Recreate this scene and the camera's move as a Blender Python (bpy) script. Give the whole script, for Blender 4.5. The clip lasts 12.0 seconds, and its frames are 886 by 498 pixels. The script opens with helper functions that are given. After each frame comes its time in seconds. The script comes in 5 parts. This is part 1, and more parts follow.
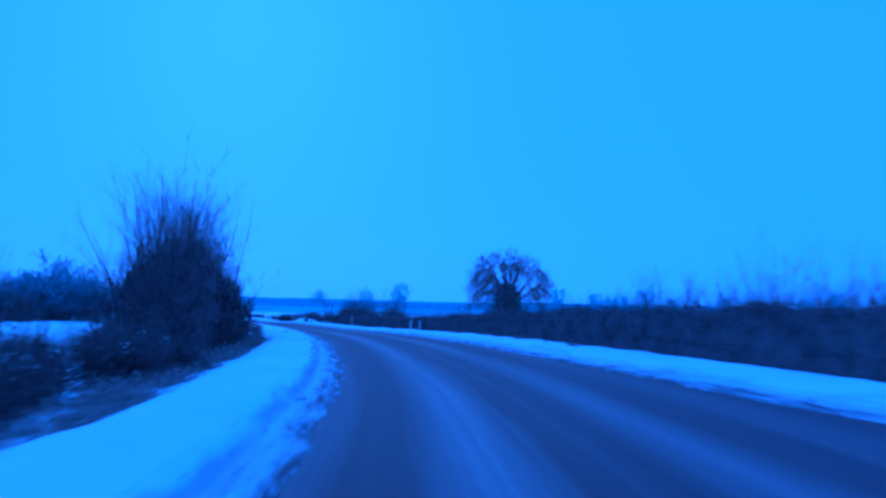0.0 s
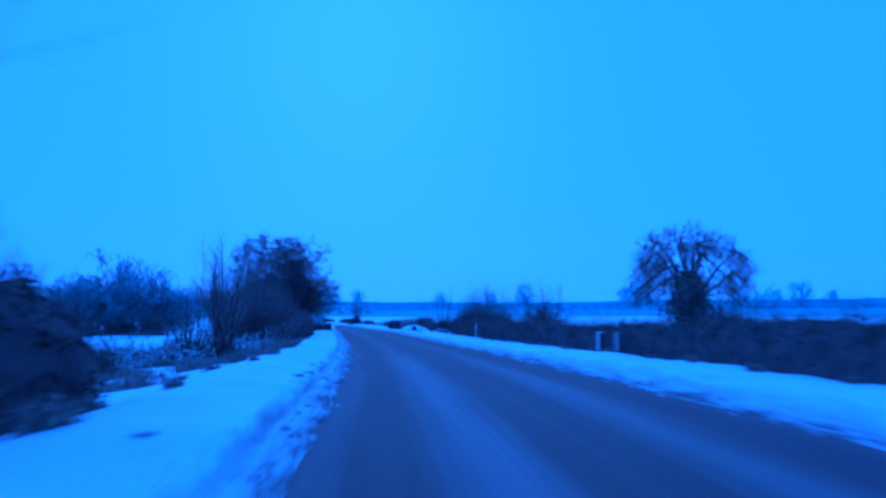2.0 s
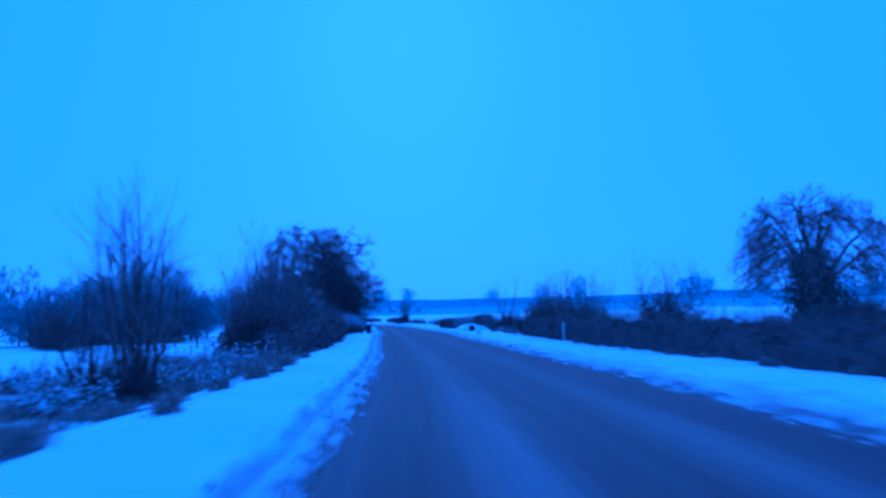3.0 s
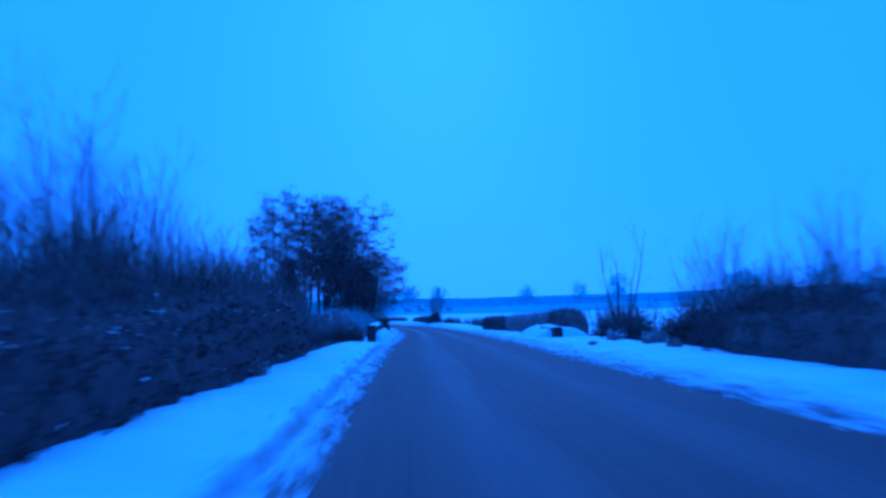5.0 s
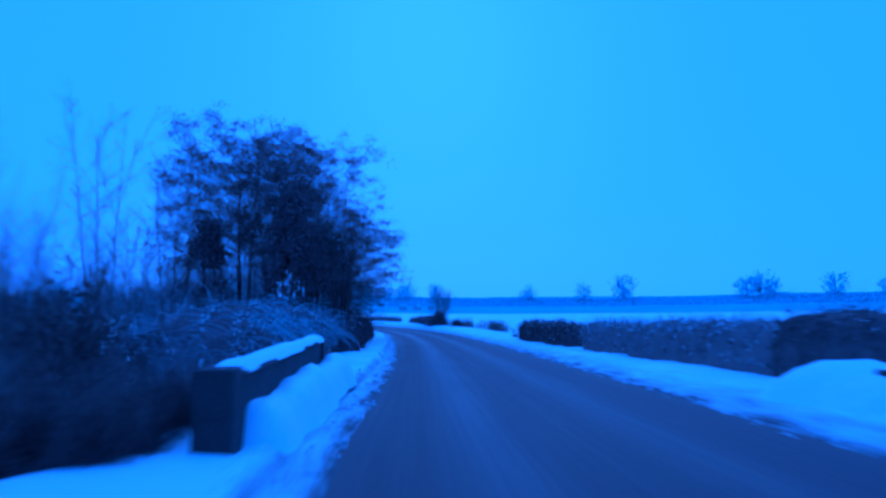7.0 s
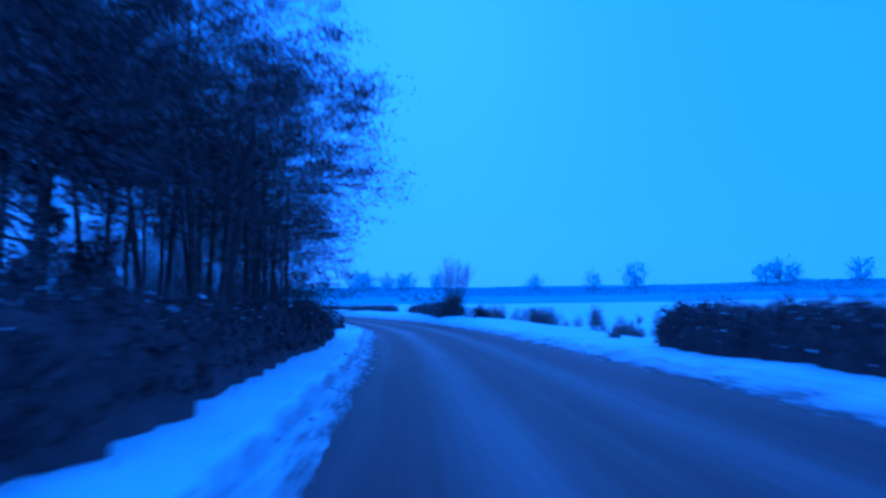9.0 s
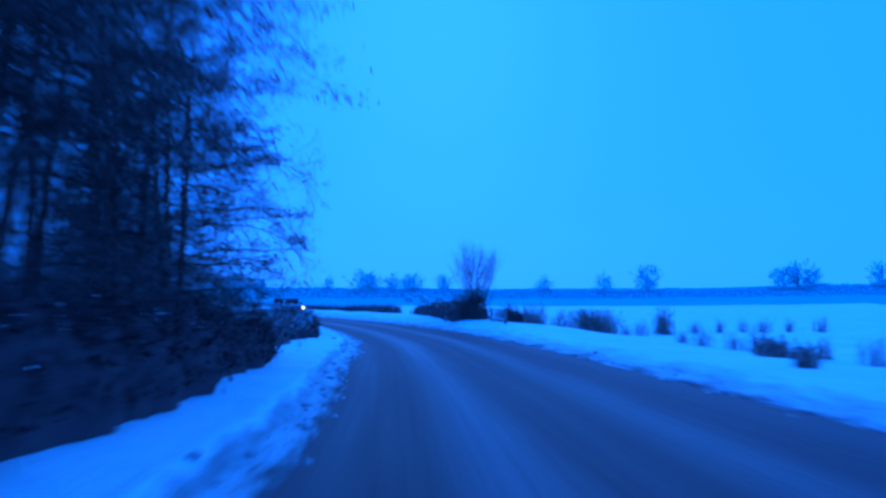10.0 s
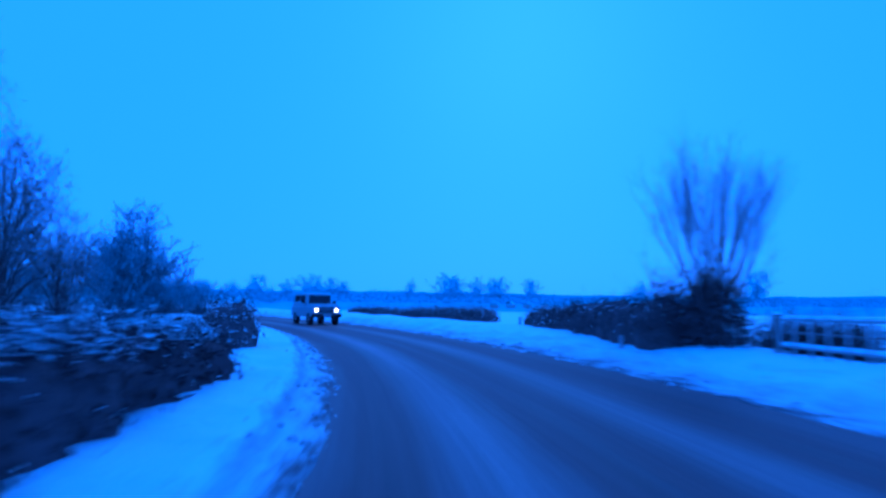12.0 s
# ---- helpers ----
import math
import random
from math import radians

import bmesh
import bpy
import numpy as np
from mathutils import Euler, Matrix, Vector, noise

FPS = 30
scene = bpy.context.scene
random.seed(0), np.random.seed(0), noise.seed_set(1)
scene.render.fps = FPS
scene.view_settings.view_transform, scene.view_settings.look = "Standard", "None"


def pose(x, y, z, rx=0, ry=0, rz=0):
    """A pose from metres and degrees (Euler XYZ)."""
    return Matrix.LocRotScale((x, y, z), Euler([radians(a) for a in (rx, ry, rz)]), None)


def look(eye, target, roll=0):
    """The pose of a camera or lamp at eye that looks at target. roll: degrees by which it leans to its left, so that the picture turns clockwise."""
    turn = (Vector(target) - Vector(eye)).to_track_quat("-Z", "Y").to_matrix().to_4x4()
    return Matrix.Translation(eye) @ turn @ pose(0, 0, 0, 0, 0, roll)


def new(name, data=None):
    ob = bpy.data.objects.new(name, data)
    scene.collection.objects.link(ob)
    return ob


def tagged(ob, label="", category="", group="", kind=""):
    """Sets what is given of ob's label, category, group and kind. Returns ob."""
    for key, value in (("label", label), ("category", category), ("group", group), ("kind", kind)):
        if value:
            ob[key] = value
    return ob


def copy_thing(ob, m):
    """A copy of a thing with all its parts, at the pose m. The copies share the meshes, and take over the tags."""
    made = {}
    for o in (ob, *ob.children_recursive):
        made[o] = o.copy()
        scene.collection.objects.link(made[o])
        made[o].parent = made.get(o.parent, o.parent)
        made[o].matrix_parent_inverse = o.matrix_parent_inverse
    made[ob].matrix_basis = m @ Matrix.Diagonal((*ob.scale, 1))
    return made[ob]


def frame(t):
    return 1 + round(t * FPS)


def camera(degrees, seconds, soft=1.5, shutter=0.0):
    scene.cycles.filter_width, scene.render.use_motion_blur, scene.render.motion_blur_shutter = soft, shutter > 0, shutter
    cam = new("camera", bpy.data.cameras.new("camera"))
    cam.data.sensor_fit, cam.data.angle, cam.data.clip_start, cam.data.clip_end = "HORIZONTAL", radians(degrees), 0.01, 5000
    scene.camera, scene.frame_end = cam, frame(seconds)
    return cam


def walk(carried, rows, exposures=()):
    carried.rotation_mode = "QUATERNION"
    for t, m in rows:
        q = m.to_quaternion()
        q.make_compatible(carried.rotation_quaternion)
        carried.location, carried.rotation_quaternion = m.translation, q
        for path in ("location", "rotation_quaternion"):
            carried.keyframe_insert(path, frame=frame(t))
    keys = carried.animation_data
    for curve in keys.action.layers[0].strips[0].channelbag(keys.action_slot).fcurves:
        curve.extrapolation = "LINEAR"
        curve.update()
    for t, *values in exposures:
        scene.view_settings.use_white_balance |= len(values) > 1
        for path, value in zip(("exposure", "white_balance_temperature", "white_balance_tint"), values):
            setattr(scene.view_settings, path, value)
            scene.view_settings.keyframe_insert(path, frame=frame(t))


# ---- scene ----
PATH = [
    (0, (-0.027, -14.455, 1.36), (1.621, 5.397, 3.139), 1.35),
    (0.5, (0.136, -7.229, 1.37), (1.032, 12.663, 3.240), 1.23),
    (1, (0.000, -0.000, 1.40), (0.000, 19.907, 3.325), 1.22),
    (1.5, (-0.446, 7.213, 1.41), (-1.280, 27.128, 3.048), 0.30),
    (2, (-1.243, 14.384, 1.41), (-2.963, 34.229, 3.208), -0.09),
    (2.5, (-2.332, 21.476, 1.41), (-4.798, 41.243, 3.195), -0.67),
    (3, (-3.597, 28.475, 1.36), (-6.672, 48.161, 3.092), -1.55),
    (5, (-9.548, 56.138, 0.95), (-13.451, 75.676, 2.690), -1.72),
    (5.5, (-11.262, 63.074, 0.91), (-15.134, 82.605, 2.786), -1.78),
    (6, (-13.106, 70.118, 0.88), (-16.960, 89.667, 2.614), -1.0),
    (6.5, (-14.848, 77.142, 0.87), (-18.659, 96.698, 2.616), -0.9),
    (7, (-16.637, 84.160, 0.92), (-20.450, 103.718, 2.642), -0.37),
    (9, (-23.452, 112.867, 0.28), (-27.283, 132.442, 1.760), -0.82),
    (9.5, (-25.167, 119.943, 0.18), (-29.048, 139.499, 1.761), -0.07),
    (10, (-26.895, 126.874, 0.09), (-30.896, 146.409, 1.627), -0.23),
    (10.5, (-28.656, 133.662, -0.01), (-32.895, 153.148, 1.509), -0.05),
    (11, (-30.483, 140.249, -0.10), (-35.229, 159.610, 1.524), 0.38),
    (11.5, (-32.390, 146.606, -0.11), (-37.797, 165.788, 1.567), 0.21),
    (12, (-34.487, 152.830, -0.13), (-40.769, 171.741, 1.567), 0.63),
]
cam = camera(63.8, 12.0, soft=2.7, shutter=0.6)
walk(cam, [(t, look(eye, target, roll)) for t, eye, target, roll in PATH],
     exposures=[(0.0, 0.11, 3600, 10), (12.0, 0.11, 3600, 10)])

# ---------------------------------------------------------------- sky and light
SUN_UP, SUN_TURN = radians(24), radians(-12)
world = bpy.data.worlds.new("overcast_dusk")
scene.world = world
world.use_nodes = True
wn, wl = world.node_tree.nodes, world.node_tree.links
wn.clear()
w_out = wn.new("ShaderNodeOutputWorld")
w_bg = wn.new("ShaderNodeBackground")
w_sky = wn.new("ShaderNodeTexSky")
w_sky.sky_type = "NISHITA"
w_sky.sun_disc = False
w_sky.sun_elevation, w_sky.sun_rotation = SUN_UP, SUN_TURN
w_sky.air_density, w_sky.dust_density, w_sky.ozone_density = 1.0, 3.0, 2.0
w_mix = wn.new("ShaderNodeMix")
w_mix.data_type = "RGBA"
w_mix.inputs[0].default_value = 0.97
w_mix.inputs[7].default_value = (2.16, 3.72, 10.8, 1)      # even cloud cover
w_veil = wn.new("ShaderNodeMix")                            # the clear sky as it glows through blue dusk cloud
w_veil.data_type, w_veil.blend_type = "RGBA", "MULTIPLY"
w_veil.inputs[0].default_value = 1.0
w_veil.inputs[7].default_value = (0.4, 0.75, 1.6, 1)
wl.new(w_sky.outputs[0], w_veil.inputs[6])
wl.new(w_veil.outputs[2], w_mix.inputs[6])
wl.new(w_mix.outputs[2], w_bg.inputs[0])
w_bg.inputs[1].default_value = 0.1
wl.new(w_bg.outputs[0], w_out.inputs[0])

sun_data = bpy.data.lights.new("sun", "SUN")
sun_data.energy, sun_data.angle, sun_data.color = 0.25, radians(60), (0.6, 0.8, 1.0)
sun = new("sun", sun_data)
sun.matrix_world = look((0, 0, 60), (-20 * math.sin(SUN_TURN), -20 * math.cos(SUN_TURN), 60 - 20 * math.tan(SUN_UP)))


# ---------------------------------------------------------------- materials
def material(name, rough=0.8, spec=0.3):
    m = bpy.data.materials.new(name)
    m.use_nodes = True
    b = m.node_tree.nodes["Principled BSDF"]
    b.inputs["Roughness"].default_value = rough
    b.inputs["Specular IOR Level"].default_value = spec
    return m, m.node_tree.nodes, m.node_tree.links, b


def noise_node(nd, scale, detail=4.0, rough=0.55, vec=None, ln=None):
    n = nd.new("ShaderNodeTexNoise")
    n.inputs["Scale"].default_value = scale
    n.inputs["Detail"].default_value = detail
    n.inputs["Roughness"].default_value = rough
    if vec is not None:
        ln.new(vec, n.inputs["Vector"])
    return n


def ramp_node(nd, ln, src, stops):
    r = nd.new("ShaderNodeValToRGB")
    el = r.color_ramp.elements
    while len(el) < len(stops):
        el.new(0.5)
    for e, (p, c) in zip(el, stops):
        e.position = p
        e.color = (*c, 1) if len(c) == 3 else c
    ln.new(src, r.inputs[0])
    return r


def mix_node(nd, ln, fac, a, b):
    m = nd.new("ShaderNodeMix")
    m.data_type = "RGBA"
    for sock, val in ((0, fac), (6, a), (7, b)):
        if isinstance(val, (int, float)):
            m.inputs[sock].default_value = val
        elif isinstance(val, tuple):
            m.inputs[sock].default_value = (*val, 1)
        else:
            ln.new(val, m.inputs[sock])
    return m.outputs[2]


def math_node(nd, ln, op, a, b=0.0, clamp=False):
    m = nd.new("ShaderNodeMath")
    m.operation = op
    m.use_clamp = clamp
    for sock, val in ((0, a), (1, b)):
        if isinstance(val, (int, float)):
            m.inputs[sock].default_value = val
        else:
            ln.new(val, m.inputs[sock])
    return m.outputs[0]


def bump_node(nd, ln, b, src, strength, dist):
    bp = nd.new("ShaderNodeBump")
    bp.inputs["Strength"].default_value = strength
    bp.inputs["Distance"].default_value = dist
    ln.new(src, bp.inputs["Height"])
    ln.new(bp.outputs[0], b.inputs["Normal"])


def mottled(name, dark, light, scale, rough=0.85, spec=0.25, bump=0.3, dist=0.02, fine=8.0, island=False):
    """Two-scale mottled surface."""
    m, nd, ln, b = material(name, rough, spec)
    co = nd.new("ShaderNodeTexCoord").outputs["Object"]
    n1 = noise_node(nd, scale, 5, 0.6, co, ln)
    n2 = noise_node(nd, scale * fine, 4, 0.65, co, ln)
    mid = math_node(nd, ln, "ADD", math_node(nd, ln, "MULTIPLY", n1.outputs[0], 0.6), math_node(nd, ln, "MULTIPLY", n2.outputs[0], 0.4))
    if island:
        isl = nd.new("ShaderNodeNewGeometry").outputs["Random Per Island"]
        mid = math_node(nd, ln, "ADD", math_node(nd, ln, "MULTIPLY", mid, 0.55), math_node(nd, ln, "MULTIPLY", isl, 0.45))
    r = ramp_node(nd, ln, mid, [(0.3, dark), (0.7, light)])
    ln.new(r.outputs[0], b.inputs["Base Color"])
    if bump:
        bump_node(nd, ln, b, n2.outputs[0], bump, dist)
    return m


def snow_ground():
    """Snow, dirty with slush and grit beside the road (attribute 'edge': metres from the asphalt)."""
    m, nd, ln, b = material("snow_ground", 0.75, 0.25)
    co = nd.new("ShaderNodeTexCoord").outputs["Object"]
    edge = nd.new("ShaderNodeAttribute")
    edge.attribute_name = "edge"
    big = noise_node(nd, 0.35, 4, 0.6, co, ln)
    mid = noise_node(nd, 2.2, 5, 0.65, co, ln)
    fine = noise_node(nd, 14.0, 5, 0.7, co, ln)
    clean = ramp_node(nd, ln, big.outputs[0], [(0.3, (0.76, 0.82, 0.83)), (0.7, (0.88, 0.93, 0.92))])
    along = nd.new("ShaderNodeAttribute")
    along.attribute_name = "along"
    vec = nd.new("ShaderNodeCombineXYZ")
    ln.new(math_node(nd, ln, "MULTIPLY", edge.outputs["Fac"], 2.2), vec.inputs[0])
    ln.new(math_node(nd, ln, "MULTIPLY", along.outputs["Fac"], 0.3), vec.inputs[1])
    streak = noise_node(nd, 2.0, 5, 0.62, vec.outputs[0], ln)
    reach = math_node(nd, ln, "ADD", edge.outputs["Fac"], math_node(nd, ln, "MULTIPLY", math_node(nd, ln, "SUBTRACT", streak.outputs[0], 0.5), 1.5))
    dirt = ramp_node(nd, ln, reach, [(0.0, (1, 1, 1)), (0.36, (0.6, 0.6, 0.6)), (0.95, (0, 0, 0))])
    grit = ramp_node(nd, ln, fine.outputs[0], [(0.35, (0.10, 0.095, 0.092)), (0.65, (0.36, 0.36, 0.365))])
    col = mix_node(nd, ln, dirt.outputs[0], clean.outputs[0], grit.outputs[0])
    melt = ramp_node(nd, ln, reach, [(0.0, (1, 1, 1)), (0.34, (0, 0, 0))])
    col = mix_node(nd, ln, math_node(nd, ln, "MULTIPLY", melt.outputs[0], 0.85), col, (0.045, 0.038, 0.036))
    # a broken dark line, painted as the shade of the step that the plough left
    groove = nd.new("ShaderNodeAttribute")
    groove.attribute_name = "groove"
    step_shade = math_node(nd, ln, "ABSOLUTE", math_node(nd, ln, "SUBTRACT", math_node(nd, ln, "ADD", groove.outputs["Fac"], math_node(nd, ln, "MULTIPLY", math_node(nd, ln, "SUBTRACT", streak.outputs[0], 0.5), 0.3)), 0.70))
    step_shade = ramp_node(nd, ln, step_shade, [(0.03, (1, 1, 1)), (0.15, (0, 0, 0))])
    gaps = ramp_node(nd, ln, big.outputs[0], [(0.36, (0.3, 0.3, 0.3)), (0.6, (0.75, 0.75, 0.75))])
    col = mix_node(nd, ln, math_node(nd, ln, "MULTIPLY", step_shade.outputs[0], gaps.outputs[0]), col, (0.14, 0.14, 0.145))
    ln.new(col, b.inputs["Base Color"])
    relief = math_node(nd, ln, "ADD", math_node(nd, ln, "MULTIPLY", mid.outputs[0], 1.0), math_node(nd, ln, "MULTIPLY", fine.outputs[0], 0.25))
    bump_node(nd, ln, b, relief, 0.5, 0.12)
    return m


def wet_asphalt():
    """Wet worn asphalt with thin bands of trodden slush between the wheel tracks (attribute 'across')."""
    m, nd, ln, b = material("wet_asphalt", 0.5, 0.18)
    co = nd.new("ShaderNodeTexCoord").outputs["Object"]
    ac = nd.new("ShaderNodeAttribute")
    ac.attribute_name = "across"
    al = nd.new("ShaderNodeAttribute")
    al.attribute_name = "along"
    vec = nd.new("ShaderNodeCombineXYZ")
    ln.new(ac.outputs["Fac"], vec.inputs[0])
    ln.new(math_node(nd, ln, "MULTIPLY", al.outputs["Fac"], 0.06), vec.inputs[1])
    streak = noise_node(nd, 2.6, 5, 0.6, vec.outputs[0], ln)
    vec2 = nd.new("ShaderNodeCombineXYZ")
    ln.new(math_node(nd, ln, "MULTIPLY", ac.outputs["Fac"], 6.0), vec2.inputs[0])
    ln.new(math_node(nd, ln, "MULTIPLY", al.outputs["Fac"], 0.08), vec2.inputs[1])
    lines = noise_node(nd, 1.4, 4, 0.55, vec2.outputs[0], ln)
    fine = noise_node(nd, 60.0, 3, 0.6, co, ln)
    patch = noise_node(nd, 0.05, 2, 0.5, co, ln)
    wob = math_node(nd, ln, "ADD", ac.outputs["Fac"], math_node(nd, ln, "MULTIPLY", math_node(nd, ln, "SUBTRACT", streak.outputs[0], 0.5), 0.5))

    def band(mid, half, soft):
        d = math_node(nd, ln, "ABSOLUTE", math_node(nd, ln, "SUBTRACT", wob, mid))
        return math_node(nd, ln, "DIVIDE", math_node(nd, ln, "SUBTRACT", half + soft, d), soft, True)
    one = math_node(nd, ln, "MULTIPLY", band(0.9, 0.1, 0.62), 0.84)
    two = math_node(nd, ln, "MULTIPLY", band(3.15, 0.08, 0.62), 0.6)
    mid = math_node(nd, ln, "MULTIPLY", band(2.05, 0.02, 0.12), 0.10)
    side = math_node(nd, ln, "MULTIPLY", band(-0.75, 0.12, 0.3), 0.3)
    far = math_node(nd, ln, "MULTIPLY", band(5.2, 0.25, 0.5), 0.22)
    slush = math_node(nd, ln, "ADD", math_node(nd, ln, "ADD", one, two), math_node(nd, ln, "ADD", side, math_node(nd, ln, "ADD", mid, far)))
    wear = ramp_node(nd, ln, patch.outputs[0], [(0.35, (0.7, 0.7, 0.7)), (0.62, (1, 1, 1))])
    thin = ramp_node(nd, ln, lines.outputs[0], [(0.3, (0.78, 0.78, 0.78)), (0.68, (1.06, 1.06, 1.06))])
    lying = nd.new("ShaderNodeAttribute")
    lying.attribute_name = "slush"
    slush = math_node(nd, ln, "MULTIPLY", slush, lying.outputs["Fac"])
    slush = math_node(nd, ln, "MULTIPLY", math_node(nd, ln, "MULTIPLY", slush, thin.outputs[0]), wear.outputs[0], True)
    grain = math_node(nd, ln, "ADD", math_node(nd, ln, "MULTIPLY", streak.outputs[0], 0.6), math_node(nd, ln, "MULTIPLY", lines.outputs[0], 0.4))
    tar = ramp_node(nd, ln, grain, [(0.32, (0.038, 0.030, 0.0275)), (0.68, (0.082, 0.064, 0.058))])
    icy = ramp_node(nd, ln, fine.outputs[0], [(0.3, (0.17, 0.16, 0.155)), (0.7, (0.31, 0.30, 0.295))])
    ln.new(mix_node(nd, ln, slush, tar.outputs[0], icy.outputs[0]), b.inputs["Base Color"])
    rr = math_node(nd, ln, "ADD", 0.5, math_node(nd, ln, "MULTIPLY", streak.outputs[0], 0.3))
    ln.new(rr, b.inputs["Roughness"])
    bump_node(nd, ln, b, fine.outputs[0], 0.35, 0.008)
    return m


M_SNOW = snow_ground()
M_ROAD = wet_asphalt()
M_CAP = mottled("fresh_snow", (0.76, 0.81, 0.82), (0.88, 0.92, 0.92), 3.0, 0.8, 0.2, 0.3, 0.03)
# ridge colour lightened and blued: the haze of distance is mixed in
M_HILL = mottled("hazed_frosted_plough_and_wood", (0.36, 0.41, 0.44), (0.50, 0.56, 0.59), 0.02, 0.95, 0.1, 0.0)
M_BARK = mottled("dark_bark", (0.035, 0.030, 0.027), (0.12, 0.10, 0.085), 3.0, 0.9, 0.15, 0.6, 0.02)
M_TWIG = mottled("bare_twigs", (0.07, 0.062, 0.057), (0.24, 0.215, 0.195), 2.0, 0.9, 0.15, 0.0, island=True)
M_RIME = mottled("rimed_twigs", (0.16, 0.16, 0.16), (0.44, 0.44, 0.45), 2.0, 0.9, 0.15, 0.0, island=True)
M_HOAR_HAZE = mottled("rimed_and_hazed_twigs", (0.26, 0.29, 0.31), (0.48, 0.52, 0.54), 1.0, 0.9, 0.15, 0.0, island=True)
M_FROST = mottled("frosted_twigs", (0.09, 0.085, 0.08), (0.34, 0.34, 0.34), 2.0, 0.9, 0.15, 0.0, island=True)
M_LEAF = mottled("dark_evergreen", (0.05, 0.05, 0.042), (0.17, 0.165, 0.145), 1.5, 0.8, 0.2, 0.0, island=True)
# dark base colour stands in for the shade between stems
M_BRUSH = mottled("brush_depth_shade", (0.054, 0.047, 0.045), (0.17, 0.15, 0.14), 1.6, 0.95, 0.1, 0.8, 0.1)
# darker than M_BRUSH: shade of overhanging trees and hedge depth, as colour
M_BRAMBLE = mottled("shade_dark_bramble", (0.03, 0.025, 0.024), (0.10, 0.084, 0.08), 2.0, 0.9, 0.15, 0.0, island=True)
M_ALDER = mottled("alder_catkins_and_leaves", (0.05, 0.043, 0.041), (0.17, 0.145, 0.138), 2.0, 0.9, 0.15, 0.0, island=True)
# pale blue-grey base colour stands in for haze over far trees
M_FAR = mottled("hazed_far_twigs", (0.38, 0.47, 0.52), (0.52, 0.61, 0.65), 0.3, 0.95, 0.1, 0.0, island=True)
M_REED = mottled("dry_reed", (0.13, 0.12, 0.10), (0.34, 0.32, 0.28), 4.0, 0.9, 0.15, 0.0, island=True)
M_STONE = mottled("dark_wet_stone", (0.018, 0.017, 0.016), (0.06, 0.057, 0.054), 2.5, 0.8, 0.3, 0.7, 0.03)
M_PALE = mottled("weathered_white_paint", (0.28, 0.28, 0.27), (0.55, 0.55, 0.54), 5.0, 0.7, 0.3, 0.4, 0.01)
M_WOOD = mottled("weathered_grey_timber", (0.10, 0.095, 0.085), (0.26, 0.25, 0.235), 4.0, 0.85, 0.2, 0.5, 0.01)
M_CLOD = mottled("gritty_slush", (0.34, 0.335, 0.33), (0.68, 0.68, 0.69), 6.0, 0.7, 0.3, 0.6, 0.03)


# ---------------------------------------------------------------- the road's line
ROAD = [(0.10, -21.7, -0.06), (-0.03, -14.46, -0.04), (0.0, 0.0, 0.0), (-1.24, 14.38, 0.01), (-3.60, 28.47, -0.06), (-6.45, 42.4, -0.26),
        (-9.55, 56.14, -0.43), (-13.11, 70.12, -0.52), (-16.64, 84.16, -0.60), (-20.05, 98.5, -0.84), (-23.45, 112.87, -1.10),
        (-26.90, 126.87, -1.32), (-30.48, 140.25, -1.49), (-34.49, 152.83, -1.53)]
pts = [Vector(p) for p in ROAD]
start = pts[0]
way = (pts[0] - pts[1]).normalized()
pts = [start + way * d for d in (60, 40, 20)] + pts
head, p = radians(20.2), Vector(ROAD[-1])
for step in range(1, 151):
    u = step * 2.0
    head += 2.0 * (0.0075 if u < 6 else 0.0100 if u < 46 else 0.0055 if u < 120 else 0.0)
    p = p + Vector((-math.sin(head), math.cos(head), 0)) * 2.0
    rise = 0.012 * u * u / 28 if u < 14 else min(0.012 * (u - 7), 1.0)
    if step % 5 == 0:
        pts.append(Vector((p.x, p.y, ROAD[-1][2] + rise)))


def spline(points, step=0.5):
    out = []
    for i in range(1, len(points) - 2):
        a, b, c, d = points[i - 1:i + 3]
        n = max(2, int((c - b).length / step))
        for k in range(n):
            t = k / n
            out.append(0.5 * ((2 * b) + (c - a) * t + (2 * a - 5 * b + 4 * c - d) * t * t + (3 * b - a - 3 * c + d) * t ** 3))
    return np.array([tuple(v) for v in out])


LINE = spline(pts)
seg = np.linalg.norm(np.diff(LINE[:, :2], axis=0), axis=1)
ALONG = np.concatenate([[0], np.cumsum(seg)])
zero = np.argmin(np.hypot(LINE[:, 0] + 0.03, LINE[:, 1] + 14.46))
ALONG -= ALONG[zero]
TAN = np.gradient(LINE[:, :2], axis=0)
TAN /= np.linalg.norm(TAN, axis=1)[:, None]


def road_z(s):
    return np.interp(s, ALONG, LINE[:, 2])


def place(s, n):
    """World x, y of a place s metres along the road and n metres to the right of the driven line."""
    x, y = np.interp(s, ALONG, LINE[:, 0]), np.interp(s, ALONG, LINE[:, 1])
    tx, ty = np.interp(s, ALONG, TAN[:, 0]), np.interp(s, ALONG, TAN[:, 1])
    return x + ty * n, y - tx * n


def sn(x, y):
    """The place along and across the road of a world x, y."""
    i = int(np.argmin(np.hypot(LINE[:, 0] - x, LINE[:, 1] - y)))
    dx, dy = x - LINE[i, 0], y - LINE[i, 1]
    return float(ALONG[i] + dx * TAN[i, 0] + dy * TAN[i, 1]), float(dx * TAN[i, 1] - dy * TAN[i, 0])


def heading(s):
    return math.atan2(-np.interp(s, ALONG, TAN[:, 0]), np.interp(s, ALONG, TAN[:, 1]))


